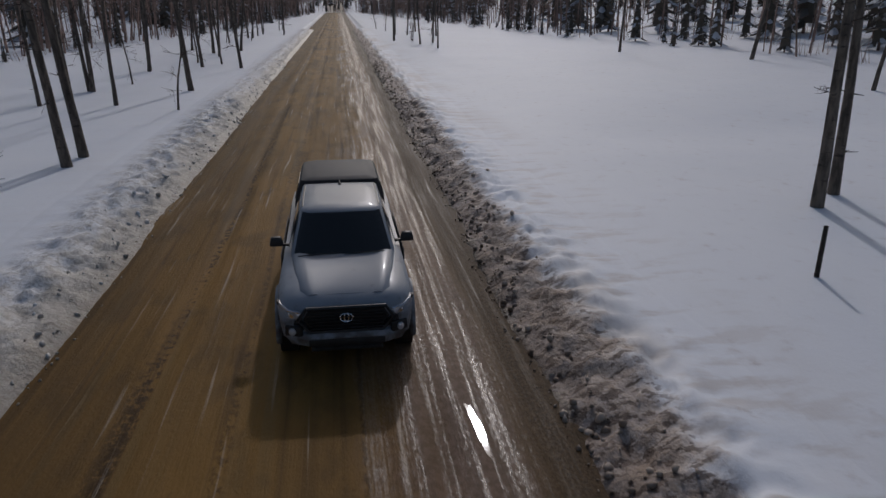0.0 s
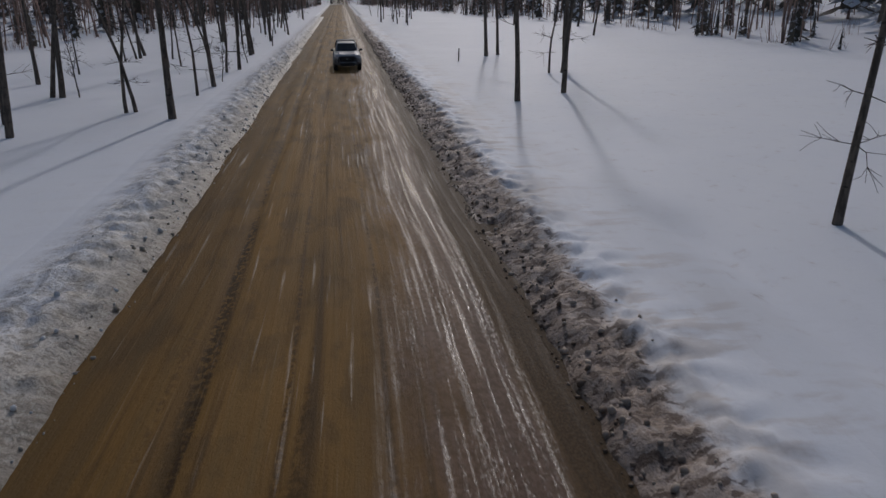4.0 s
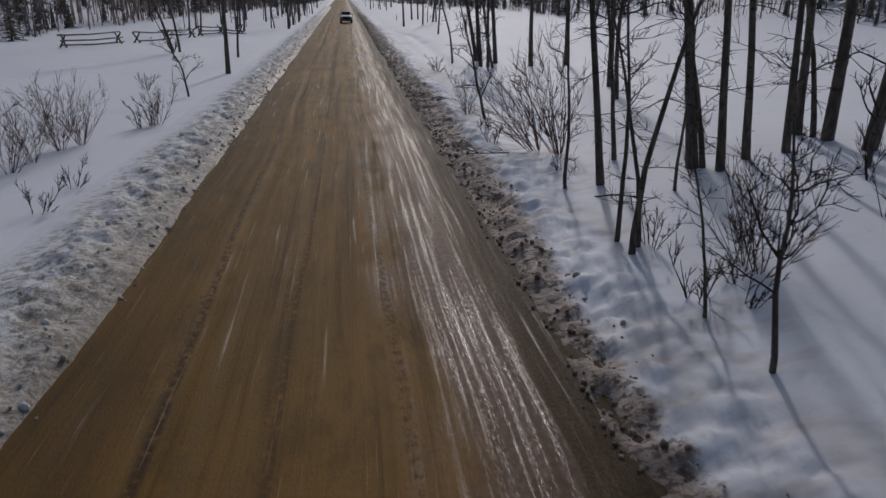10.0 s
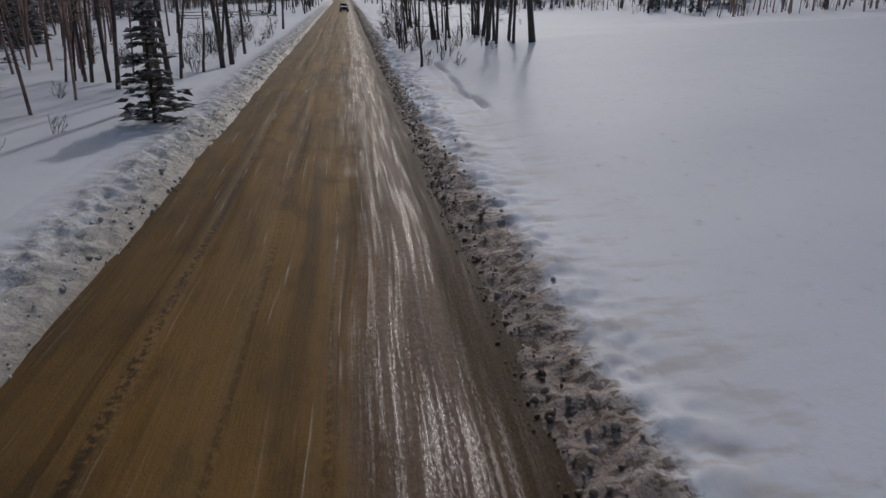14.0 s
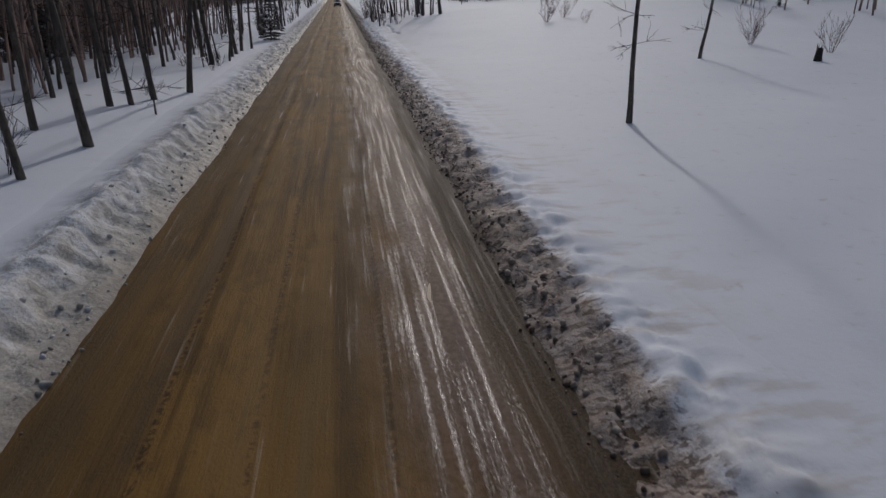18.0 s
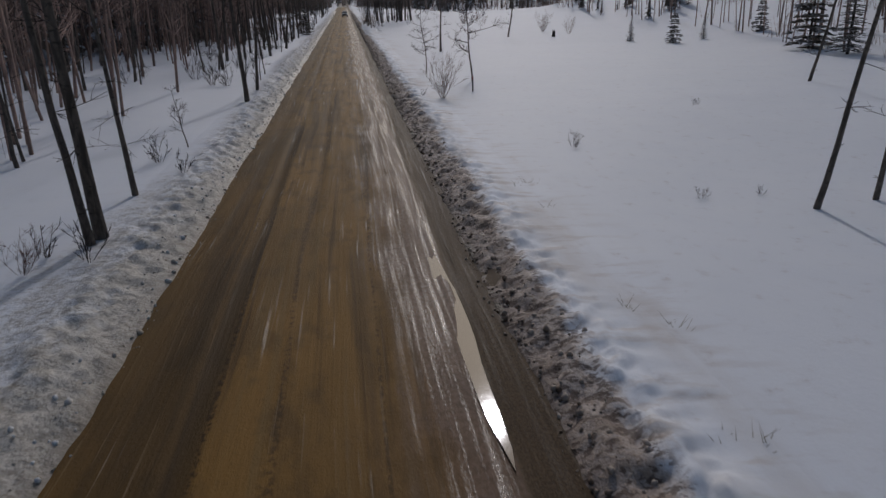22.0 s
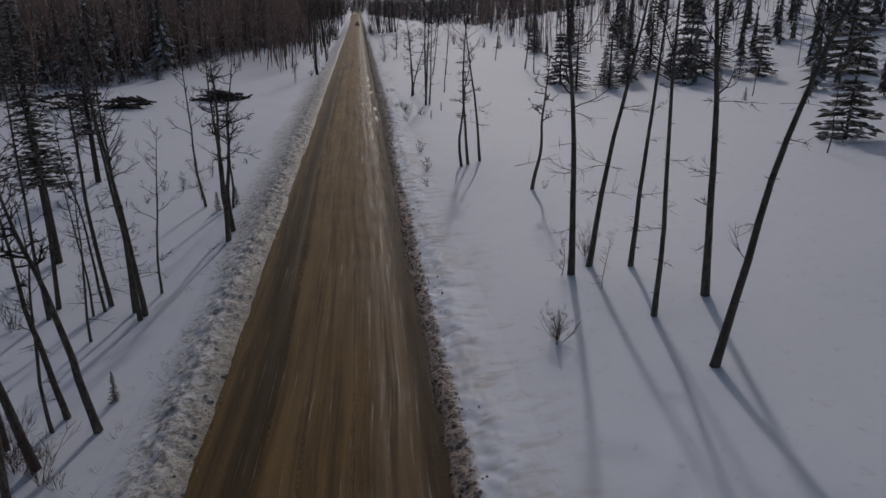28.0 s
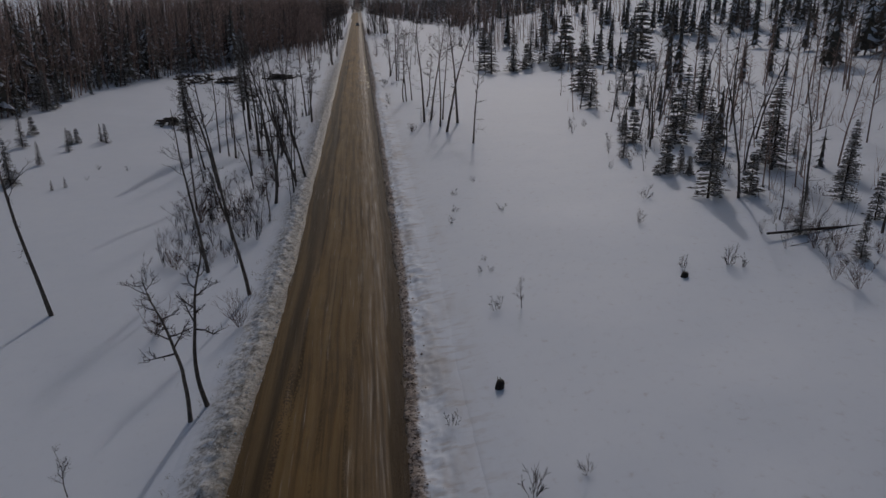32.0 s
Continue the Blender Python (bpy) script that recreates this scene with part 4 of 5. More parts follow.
def spruce(seed, tall, wide, bare=0.06):
    rng = random.Random(seed)
    root = new("spruce_tree")
    trunk, need = Soup(), Soup()
    trunk.tube([Vector((0, 0, -0.2)), Vector((0, 0, tall * 0.5)), Vector((0, 0, tall))], [tall * 0.018, tall * 0.011, 0.01], 7)
    levels = int(tall * 3.2) + 6
    for k in range(levels):
        f = (k + rng.random() * 0.6) / levels
        z = tall * (bare + (0.99 - bare) * f)
        reach = wide * (1 - f) ** 0.85 * rng.uniform(0.75, 1.1) + 0.08
        for b in range(rng.randint(6, 9)):
            a = rng.uniform(0, 6.28)
            r = reach * rng.uniform(0.6, 1.08)
            way, side = Vector((math.cos(a), math.sin(a), 0)), Vector((-math.sin(a), math.cos(a), 0))
            m = max(2, int(r * 2.6))
            for j in range(m):
                t = (j + 0.6) / m
                c = Vector((0, 0, z)) + way * r * t + Vector((0, 0, -0.35 * r * t + 0.16 * r * t * t))
                w = 0.15 + 0.24 * r * (1 - abs(t - 0.45))
                for s in (-1, 1):
                    tip = c + side * s * w * rng.uniform(0.7, 1.2) + way * w * 0.8 + Vector((0, 0, rng.uniform(-0.12, 0.03)))
                    i = len(need.v)
                    need.v += [c - way * 0.05, c + way * 0.12 + Vector((0, 0, 0.035)), tip, c + Vector((0, 0, -0.07))]
                    need.f += [(i, i + 2, i + 1), (i + 1, i + 2, i + 3), (i, i + 3, i + 2)]
    part("trunk", trunk.mesh("trunk", SPRUCE_BARK), root)
    part("crown", need.mesh("crown", NEEDLES, False), root)
    return root


class Stock:
    """Plants of one kind: the first of each pattern is used, then copied."""
    def __init__(self, patterns, label, category, group, heights=()):
        self.heights = heights                                           # of each pattern, where sizes are to be even
        self.patterns, self.used, self.rng = patterns, set(), random.Random(len(label))
        for ob in patterns:
            tagged(ob, label, category, group)

    def plant(self, x, y, size=1.0, lean=2.5, tilt=None, squash=1.0):
        """Sets a plant at a place; size 1 is the kind's usual size."""
        k = self.rng.randrange(len(self.patterns))
        if len(self.used) < len(self.patterns):
            k = len(self.used)
        size = size / self.heights[k] if self.heights else size
        turn, a, b = self.rng.uniform(0, 360), self.rng.gauss(0, lean), self.rng.gauss(0, lean)
        if tilt:
            a, b = tilt
        m = pose(x, y, on_snow(x, y), a, b, 0) @ pose(0, 0, 0, 0, 0, turn) @ Matrix.Diagonal((size * squash, size * squash, size, 1))
        if k in self.used:
            return copy_thing(self.patterns[k], m @ Matrix.Diagonal([1 / v for v in self.patterns[k].scale] + [1]))
        self.used.add(k)
        self.patterns[k].matrix_basis = m
        return self.patterns[k]


aspens = Stock([aspen(10 + k, 12.5 + 0.5 * k, 0.098 + 0.012 * (k % 4), 0.50 + 0.07 * (k % 3), 15) for k in range(7)],
               "tall bare aspen with grey-brown bark standing in snow", "tree", "aspens along the road")
thin = Stock([aspen(30 + k, 7.5 + 0.7 * k, 0.055 + 0.008 * k, 0.46, 12, 0.05) for k in range(5)],
             "slender bare young aspen standing in snow", "tree", "slender aspens along the road")
spreading = Stock([gnarled(132 + k, 9.5, 0.085, 0.26, 20, 2.5) for k in range(2)],
                  "bare tree with long drooping limbs standing in snow", "tree", "spreading bare trees")
crooked = Stock([gnarled(140 + k, 7.6 + 0.5 * k, 0.100 + 0.010 * k, 0.48 + 0.05 * (k % 3), 10 + k, 1.75 - 0.1 * k) for k in range(6)],
                "crooked bare tree with curved spreading limbs in snow", "tree", "crooked bare trees")
saplings = Stock([sapling(50 + k, 5.2 + 0.4 * k, 0.058 + 0.007 * k, 14, 0.10) for k in range(5)],
                 "small crooked bare tree with spreading twigs in snow", "tree", "small bare trees")
shrubs = Stock([brush("shrub", 70 + k, 4 + k, 0.75 + 0.15 * k, 0.75, 0.010, 3, TWIG) for k in range(4)],
               "few bare twigs of a shrub sticking out of snow", "shrub", "twigs in the snow")
willows = Stock([brush("willow_shrub", 80 + k, 8 + 3 * k, 2.7 + 0.3 * k, 0.80, 0.013, 4, WILLOW_TWIG) for k in range(3)],
                "dense leafless willow shrub rising out of snow", "shrub", "willow shrubs")
switches = Stock([brush("switch_clump", 120 + k, 4 + k, 2.0 + 0.3 * k, 0.35, 0.017, 3, TWIG) for k in range(3)],
                 "clump of thin upright leafless stems in snow", "shrub", "stem clumps")
spruces = Stock([spruce(90 + k, 3.0 + 2.6 * k, 0.9 + 0.42 * k) for k in range(4)],
                "dark green spruce with snow on its boughs", "spruce tree", "spruces at the wood's edge", [(3.0 + 2.6 * k) / 5.5 for k in range(4)])

for stock, places, lean in ((aspens, ASPENS, 1.5), (thin, THIN_ASPENS, 2.5), (spreading, SPREADING, 0.5), (crooked, CROOKED, 1.5), (saplings, SAPLINGS, 2), (shrubs, SHRUBS, 4), (willows, WILLOWS, 3), (spruces, SPRUCES, 1)):
    for x, y, tip, size in places:
        stock.plant(x, y, size * stock.rng.uniform(0.93, 1.07), squash=1.1 if (x, y) in STOUT else 1.0, tilt=(stock.rng.gauss(0, lean), tip + stock.rng.gauss(0, 0.4)))

tall_spruces = Stock([spruce(96, 14.0, 1.7, 0.30)], "tall spruce with snowy boughs and a bare lower trunk", "spruce tree", "tall spruces by the road")
for x, y, size in ((-14.4, -316.0, 1.0), (-17.5, -300.0, 0.85), (-19.0, -333.0, 0.8)):
    tall_spruces.plant(x, y, size, 1.0)

# where the wood begins on either side
WOOD_Y = [-440, -405, -375, -357, -334, -305, -275, -250, -232, -215, -200, -187, -165, -137, -60, -34, -9, 20, 45, 86, 120, 200, 300]
WOOD_LEFT = [-50, -49, -48, -48, -48, -47, -43, -36, -28, -27, -26, -21, -18, -18, -31, -31, -30, -27, -26, -20, -16, -11, -8]
WOOD_RIGHT = [25, 24, 25, 27, 29, 33, 42, 45, 43, 44, 37, 40, 43, 40, 44, 43, 41, 32, 32, 26, 22, 14, 8]


def low_spruce(rng, soup, x, y, z, tall, wide):
    levels = int(5 + tall * 0.55)
    core = len(soup.v)
    soup.v += [Vector((x + math.cos(k * 1.57) * wide * 0.4, y + math.sin(k * 1.57) * wide * 0.4, z + tall * 0.08)) for k in range(4)] + [Vector((x, y, z + tall * 0.97))]
    soup.f += [(core + k, core + (k + 1) % 4, core + 4) for k in range(4)]
    for k in range(levels):
        f = k / levels
        zb, r = z + tall * (0.07 + 0.91 * f), wide * (1 - f) ** 0.8 * rng.uniform(0.75, 1.15) + 0.05
        n, turn = 7, rng.uniform(0, 6.28)
        for s in range(n):
            a = turn + 2 * math.pi * (s + rng.uniform(-0.4, 0.4)) / n
            rr, half = r * rng.uniform(0.55, 1.3), math.pi / n * rng.uniform(0.55, 1.0)
            low = zb - 0.16 * rr + rng.uniform(-0.2, 0.2)
            i = len(soup.v)
            soup.v += [Vector((x, y, zb + tall * rng.uniform(0.04, 0.08))), Vector((x + math.cos(a - half) * rr * 0.6, y + math.sin(a - half) * rr * 0.6, low + 0.12 * rr)),
                       Vector((x + math.cos(a) * rr, y + math.sin(a) * rr, low)), Vector((x + math.cos(a + half) * rr * 0.6, y + math.sin(a + half) * rr * 0.6, low + 0.12 * rr))]
            soup.f.append((i, i + 1, i + 2, i + 3))


def low_aspen(rng, soup, twigs, x, y, z, tall, r, many):
    pts = wander(rng, Vector((x, y, z - 0.2)), Vector((rng.gauss(0, 0.06), rng.gauss(0, 0.06), 1)), tall, 3, 0.035)
    soup.tube(pts, [r, r * 0.8, r * 0.5, r * 0.12], 4, False)
    for _ in range(many):
        f = rng.uniform(0.8, 2.97)
        k = int(f)
        c = pts[k].lerp(pts[min(k + 1, 3)], f - k)
        a = rng.uniform(0, 6.28)
        n = tall * rng.uniform(0.08, 0.24) * (1.25 - 0.22 * f)
        d = Vector((math.cos(a), math.sin(a), rng.uniform(0.4, 1.3)))
        twig(rng, twigs, c, d, n, max(r * 0.3, 0.018))


def twig(rng, soup, c, d, n, r):
    """A tapered bare shoot that ends in a point."""
    d = d.normalized()
    u = d.orthogonal().normalized()
    w = d.cross(u)
    i = len(soup.v)
    soup.v += [c + (u * math.cos(t) + w * math.sin(t)) * r for t in (0, 2.09, 4.19)] + [c + d * n]
    soup.f += [(i, i + 1, i + 3), (i + 1, i + 2, i + 3), (i + 2, i, i + 3)]


def low_brush(rng, soup, x, y, z):
    for _ in range(rng.randint(5, 11)):
        a, n = rng.uniform(0, 6.28), rng.uniform(0.6, 2.8)
        twig(rng, soup, Vector((x + rng.gauss(0, 0.5), y + rng.gauss(0, 0.5), z - 0.1)), Vector((math.cos(a) * 0.3, math.sin(a) * 0.3, 1)), n, 0.022)


def wood(side):
    """The wood past the open strip; it closes over the road far ahead."""
    rng = random.Random(200 + side)
    trunks, boughs, twigs = Soup(), Soup(), Soup()
    edge = WOOD_LEFT if side < 0 else WOOD_RIGHT
    for k in range(5400):
        far = k >= 4850
        y = rng.uniform(330, 520) if far else rng.uniform(-430, 330)
        open_edge = side > 0 and y < -215                                # the hill with scattered trees
        thinned = side > 0 and -215 <= y < -110
        deep = rng.random() ** (1.0 if open_edge else 1.9) * 95 + abs(rng.gauss(0, 2.5))
        x = side * rng.uniform(-4, 70) if far else float(np.interp(y, WOOD_Y, edge)) + side * deep
        clump = float(fractal(np.array(x / 16.0), np.array(y / 22.0), 301 + side, 2))
        if open_edge and rng.random() > (0.05 + 0.85 * float(step(-0.02, 0.22, clump - 0.14 + deep / 300))) * (0.35 if deep < 22 else 1.0):
            continue
        if thinned and rng.random() < 0.35:
            continue
        z = float(land(x, y)) - 0.1
        dice = rng.random()
        needle = 0.30 + 0.7 * clump if open_edge else 0.22 + 0.5 * clump
        if dice < needle:
            tall = (rng.uniform(1.5, 6) if deep < 22 else rng.uniform(5, 13)) if open_edge else rng.uniform(3, 13) if deep > 8 else rng.uniform(1.2, 6)
            low_spruce(rng, boughs, x, y, z, tall, tall * rng.uniform(0.15, 0.24))
            trunks.tube([Vector((x, y, z - 0.2)), Vector((x, y, z + tall * 0.6))], [tall * 0.012, 0.03], 4, False)
        elif dice < 0.80:
            tall = rng.uniform(4, 10) if open_edge else rng.uniform(9, 17) if side < 0 else rng.uniform(7, 14)
            low_aspen(rng, trunks, twigs, x, y, z, tall, tall * rng.uniform(0.005, 0.0085), 36 if side < 0 else 20)
        else:
            low_brush(rng, twigs, x, y, z)
    if side < 0:                                                         # the close stand beside the road
        for _ in range(1500):                                            # the wood's thick front behind the clearing
            y = rng.uniform(-350, -90)
            x = float(np.interp(y, WOOD_Y, edge)) - 2 - 38 * rng.random() ** 1.3
            z = float(land(x, y)) - 0.1
            if rng.random() < 0.42:
                tall = rng.uniform(4, 15)
                low_spruce(rng, boughs, x, y, z, tall, tall * rng.uniform(0.13, 0.2))
            else:
                tall = rng.uniform(10, 17)
                low_aspen(rng, trunks, twigs, x, y, z, tall, tall * rng.uniform(0.006, 0.009), 40)
        for y0, y1, count in ((-170, -124, 300), (-225, -170, 130), (-124, -70, 90)):
            for _ in range(count):
                x, y = -9.5 - 21 * rng.random() ** 0.8, rng.uniform(y0, y1)
                tall = rng.uniform(9, 15)
                low_aspen(rng, trunks, twigs, x, y, float(land(x, y)) - 0.1, tall, tall * rng.uniform(0.006, 0.009), 36)
    else:                                                                # young growth on the last slope
        for _ in range(45):
            x, y = 46 + 60 * rng.random(), rng.uniform(-325, -215)
            tall = rng.uniform(3, 11)
            z = float(land(x, y)) - 0.1
            low_spruce(rng, boughs, x, y, z, tall, tall * rng.uniform(0.16, 0.24))
            trunks.tube([Vector((x, y, z - 0.2)), Vector((x, y, z + tall * 0.6))], [tall * 0.012, 0.03], 4, False)
        for _ in range(170):
            x, y = 28 + 34 * rng.random(), rng.uniform(-402, -325)
            z = float(land(x, y)) - 0.1
            if rng.random() < 0.6:
                tall = rng.uniform(4, 11)
                low_aspen(rng, trunks, twigs, x, y, z, tall, tall * rng.uniform(0.006, 0.009), 34)
            else:
                low_brush(rng, twigs, x, y, z)
    return trunks, boughs, twigs


for side in (-1, 1):
    trunks, boughs, twigs = wood(side)
    root = tagged(new("woodland"), "dark mixed wood of bare aspens and snowy spruces", "woodland", kind="stuff")
    tagged(part("trunks", trunks.mesh("trunks", LIGHTENED_FAR_BARK), root), kind="stuff")
    tagged(part("boughs", boughs.mesh("boughs", FAR_NEEDLES, False), root), kind="stuff")
    tagged(part("brush", twigs.mesh("brush", HAZE_FAR_TWIG), root), kind="stuff")

# rows of stems along the road, singly placed
rng = random.Random(7)
for y0, y1, x0, x1, count in ((28, 130, -13, -6, 34), (70, 130, 7, 13, 14), (-205, -112, -22, -9, 104), (-20, 25, -20, -12, 8), (-390, -300, 30, 42, 12), (-365, -320, -18, -9, 10), (-345, -322, -11, -6.5, 8)):
    for _ in range(count):
        x, y = rng.uniform(x0, x1), rng.uniform(y0, y1)
        (aspens if rng.random() < 0.45 else thin).plant(x, y, rng.uniform(0.75, 1.05))

# undergrowth
for y0, y1, x0, x1, count in ((-205, -120, -14, -6.2, 40), (-372, -335, -14, -6.5, 40), (-395, -335, 24, 34, 22), (-325, -295, -14, -7, 14), (-112, -86, -14, -6.5, 18), (-112, -88, 5, 11, 14)):
    for _ in range(count):
        x, y = rng.uniform(x0, x1), rng.uniform(y0, y1)
        (shrubs if rng.random() < 0.55 else switches).plant(x, y, rng.uniform(0.6, 1.1), 5)
for _ in range(45):
    switches.plant(rng.uniform(-15, -6.3), rng.uniform(-374, -345), rng.uniform(0.6, 1.1), 6)
for _ in range(18):
    (willows if rng.random() < 0.4 else switches).plant(rng.uniform(25, 30), rng.uniform(-391, -380), rng.uniform(0.35, 0.6), 8)
for _ in range(16):
    willows.plant(rng.uniform(-12, -6.3), rng.uniform(-372, -332), rng.uniform(0.45, 0.8), 4)
for _ in range(16):
    y = rng.uniform(-400, -180)
    spruces.plant(float(np.interp(y, WOOD_Y, WOOD_RIGHT)) + rng.uniform(-3, 14), y, rng.uniform(0.25, 0.7), 1.0)
for _ in range(30):
    y = rng.uniform(-400, -20)
    spruces.plant(float(np.interp(y, WOOD_Y, WOOD_LEFT)) + rng.uniform(-5, 2), y, rng.uniform(0.5, 1.3), 1.0)

# ---- the pickup truck ----
def skin(loops, closed=True, ends=True):
    """A skin over loops of equally many points."""
    s = Soup()
    n = len(loops[0])
    for loop in loops:
        s.v += [Vector(p) for p in loop]
    for k in range(len(loops) - 1):
        for j in range(n if closed else n - 1):
            a, b = k * n + j, k * n + (j + 1) % n
            s.f.append((a, b, b + n, a + n))
    if ends:
        s.f.append(tuple(reversed(range(n))))
        s.f.append(tuple((len(loops) - 1) * n + j for j in range(n)))
    return s


def shaped(name, soup, material, bevel=0.0, segments=2, sharp=35):
    """A mesh from a soup with bevelled, softly shaded edges."""
    bm = bmesh.new()
    vs = [bm.verts.new(v) for v in soup.v]
    for f in soup.f:
        try:
            bm.faces.new([vs[i] for i in f])
        except ValueError:
            continue
    bmesh.ops.recalc_face_normals(bm, faces=bm.faces)
    if bevel:
        edges = [e for e in bm.edges if len(e.link_faces) == 2 and e.calc_face_angle(0) > radians(sharp)]
        bmesh.ops.bevel(bm, geom=edges, offset=bevel, segments=segments, affect="EDGES", profile=0.6)
    for f in bm.faces:
        f.smooth = True
    me = bpy.data.meshes.new(name)
    bm.to_mesh(me)
    bm.free()
    me.materials.append(material)
    me.set_sharp_from_angle(angle=radians(50))
    return me


def block(name, size, material, bevel=0.01, taper=(1, 1)):
    x, y, z = (v / 2 for v in size)
    a, b = taper
    return shaped(name, skin([[(-x, -y, -z), (x, -y, -z), (x, y, -z), (-x, y, -z)], [(-x * a, -y * b, z), (x * a, -y * b, z), (x * a, y * b, z), (-x * a, y * b, z)]]), material, bevel)


def at(ob, x=0, y=0, z=0, rx=0, ry=0, rz=0):
    ob.matrix_basis = pose(x, y, z, rx, ry, rz)
    return ob


def ring(cx, cz, r, y, n=28):
    return [(cx + r * math.cos(2 * math.pi * k / n), y, cz + r * math.sin(2 * math.pi * k / n)) for k in range(n)]


def across_ring(x, r, n=28):
    return [(x, r * math.cos(2 * math.pi * k / n), r * math.sin(2 * math.pi * k / n)) for k in range(n)]


def pane(name, corners, material, parent, thick=0.006):
    """A thin bent-in pane from four corners, set proud of what it lies on."""
    c = [Vector(p) for p in corners]
    nrm = (c[1] - c[0]).cross(c[3] - c[0]).normalized()
    loops = []
    for off in (0.0, thick):
        row = []
        for u in range(5):
            row.append(c[0].lerp(c[1], u / 4) + nrm * off)
        for u in range(5):
            row.append(c[2].lerp(c[3], u / 4) + nrm * off)
        loops.append(row)
    return part(name, shaped(name, skin(loops), material), parent)


def truck():
    root = new("pickup_truck")
    # body: stations along the car, each half width, underside, top and shoulder drop
    stations = [(-2.66, 0.70, 0.50, 0.96, 0.20), (-2.60, 0.82, 0.46, 1.03, 0.20), (-2.44, 0.905, 0.44, 1.09, 0.20), (-2.20, 0.94, 0.42, 1.125, 0.19),
                (-1.80, 0.952, 0.42, 1.155, 0.17), (-1.40, 0.945, 0.40, 1.185, 0.15), (-1.15, 0.935, 0.38, 1.205, 0.13), (-0.60, 0.935, 0.38, 1.20, 0.10),
                (0.60, 0.935, 0.38, 1.20, 0.10), (1.05, 0.935, 0.40, 1.21, 0.08), (1.80, 0.950, 0.44, 1.22, 0.08), (2.55, 0.930, 0.48, 1.22, 0.08), (2.66, 0.88, 0.52, 1.18, 0.10)]
    loops = []
    for y, w, zb, zt, drop in stations:
        half = [(0.0, zt), (0.42 * w, zt), (0.70 * w, zt - 0.012), (0.86 * w, zt - 0.05), (0.955 * w, zt - drop * 0.6), (w, zt - drop - 0.10), (w * 1.0, 0.82), (w * 0.985, 0.66), (w * 0.95, zb + 0.06), (w * 0.86, zb), (0.0, zb)]
        loops.append([(x, y, z) for x, z in half] + [(-x, y, z) for x, z in half[-2:0:-1]])
    body = part("body", shaped("body", skin(loops), PAINT, 0.0), root, "grey metallic body splashed with mud")
    # bonnet with its raised middle and two ridges
    hood = []
    for y, z, w in ((-2.50, 1.050, 0.55), (-2.38, 1.105, 0.62), (-1.80, 1.165, 0.70), (-1.30, 1.205, 0.76), (-1.22, 1.205, 0.77)):
        prof = [(-1.0, -0.03), (-0.95, 0.004), (-0.86, 0.026), (-0.74, 0.030), (-0.64, 0.016), (0, 0.024), (0.64, 0.016), (0.74, 0.030), (0.86, 0.026), (0.95, 0.004), (1.0, -0.03)]
        hood.append([(u * w, y, z + d) for u, d in prof] + [(-1.0 * w, y, z - 0.07)][:0] + [(w, y, z - 0.08), (-w, y, z - 0.08)])
    part("hood", shaped("hood", skin(hood), PAINT, 0.0), body)
    # cab
    base = [(-0.78, -1.24), (-0.60, -1.36), (0.0, -1.40), (0.60, -1.36), (0.78, -1.24), (0.80, -0.3), (0.80, 1.02), (0.0, 1.06), (-0.80, 1.02), (-0.80, -0.3)]
    top = [(-0.62, -0.60), (-0.50, -0.71), (0.0, -0.75), (0.50, -0.71), (0.62, -0.60), (0.65, 0.1), (0.64, 0.88), (0.0, 0.92), (-0.64, 0.88), (-0.65, 0.1)]
    ring_at = lambda f, z, shrink=1.0: [((a[0] * (1 - f) + b[0] * f) * shrink, (a[1] * (1 - f) + b[1] * f), z) for a, b in zip(base, top)]
    cab = part("cab", shaped("cab", skin([ring_at(0, 1.17), ring_at(0.5, 1.436), ring_at(0.96, 1.68), [(x * 0.94, y * 0.97 + 0.01, 1.715) for x, y, _ in ring_at(1.0, 0)], [(x * 0.6, y * 0.7 + 0.06, 1.74) for x, y, _ in ring_at(1.0, 0)]]), PAINT, 0.0), root, "grey painted cab with a smooth roof")
    e = lambda f, x, y0, y1, z: (x, y0 * (1 - f) + y1 * f, z)
    rows = []
    for f, z in ((0.07, 1.205), (0.35, 1.356), (0.65, 1.515), (0.93, 1.664)):
        rim = ring_at(f, z)[:5]
        ends = [Vector(rim[0]).lerp(Vector(rim[1]), 0.25), Vector(rim[1]), Vector(rim[2]), Vector(rim[3]), Vector(rim[4]).lerp(Vector(rim[3]), 0.25)]
        rows.append([v + Vector((0, -0.016, 0.014)) for v in ends] + [v + Vector((0, 0.03, -0.02)) for v in reversed(ends)])
    part("windscreen", shaped("windscreen", skin(rows), GLASS), cab, "dark tinted windscreen")
    for s in (-1, 1):
        for y0, y1, t0, t1 in ((-1.02, -0.06, -0.40, -0.02), (0.02, 0.80, 0.04, 0.74)):
            pts = [(s * 0.808, y0, 1.24), (s * 0.812, y1, 1.24), (s * 0.672, t1, 1.61), (s * 0.672, t0, 1.61)]
            pane("side_window", pts if s > 0 else [pts[1], pts[0], pts[3], pts[2]], GLASS, cab, 0.012)
        at(part("roof_rail", block("roof_rail", (0.03, 1.35, 0.02), PLASTIC, 0.006), cab), s * 0.60, 0.16, 1.708)
    at(part("antenna", shaped("antenna", skin([[(-0.03, -0.09, 0), (0.03, -0.09, 0), (0.03, 0.08, 0), (-0.03, 0.08, 0)], [(-0.008, 0.03, 0.075), (0.008, 0.03, 0.075), (0.008, 0.07, 0.075), (-0.008, 0.07, 0.075)]]), PLASTIC, 0.006), cab, "black fin antenna"), 0, 0.70, 1.722)
    # shell over the bed
    shell = []
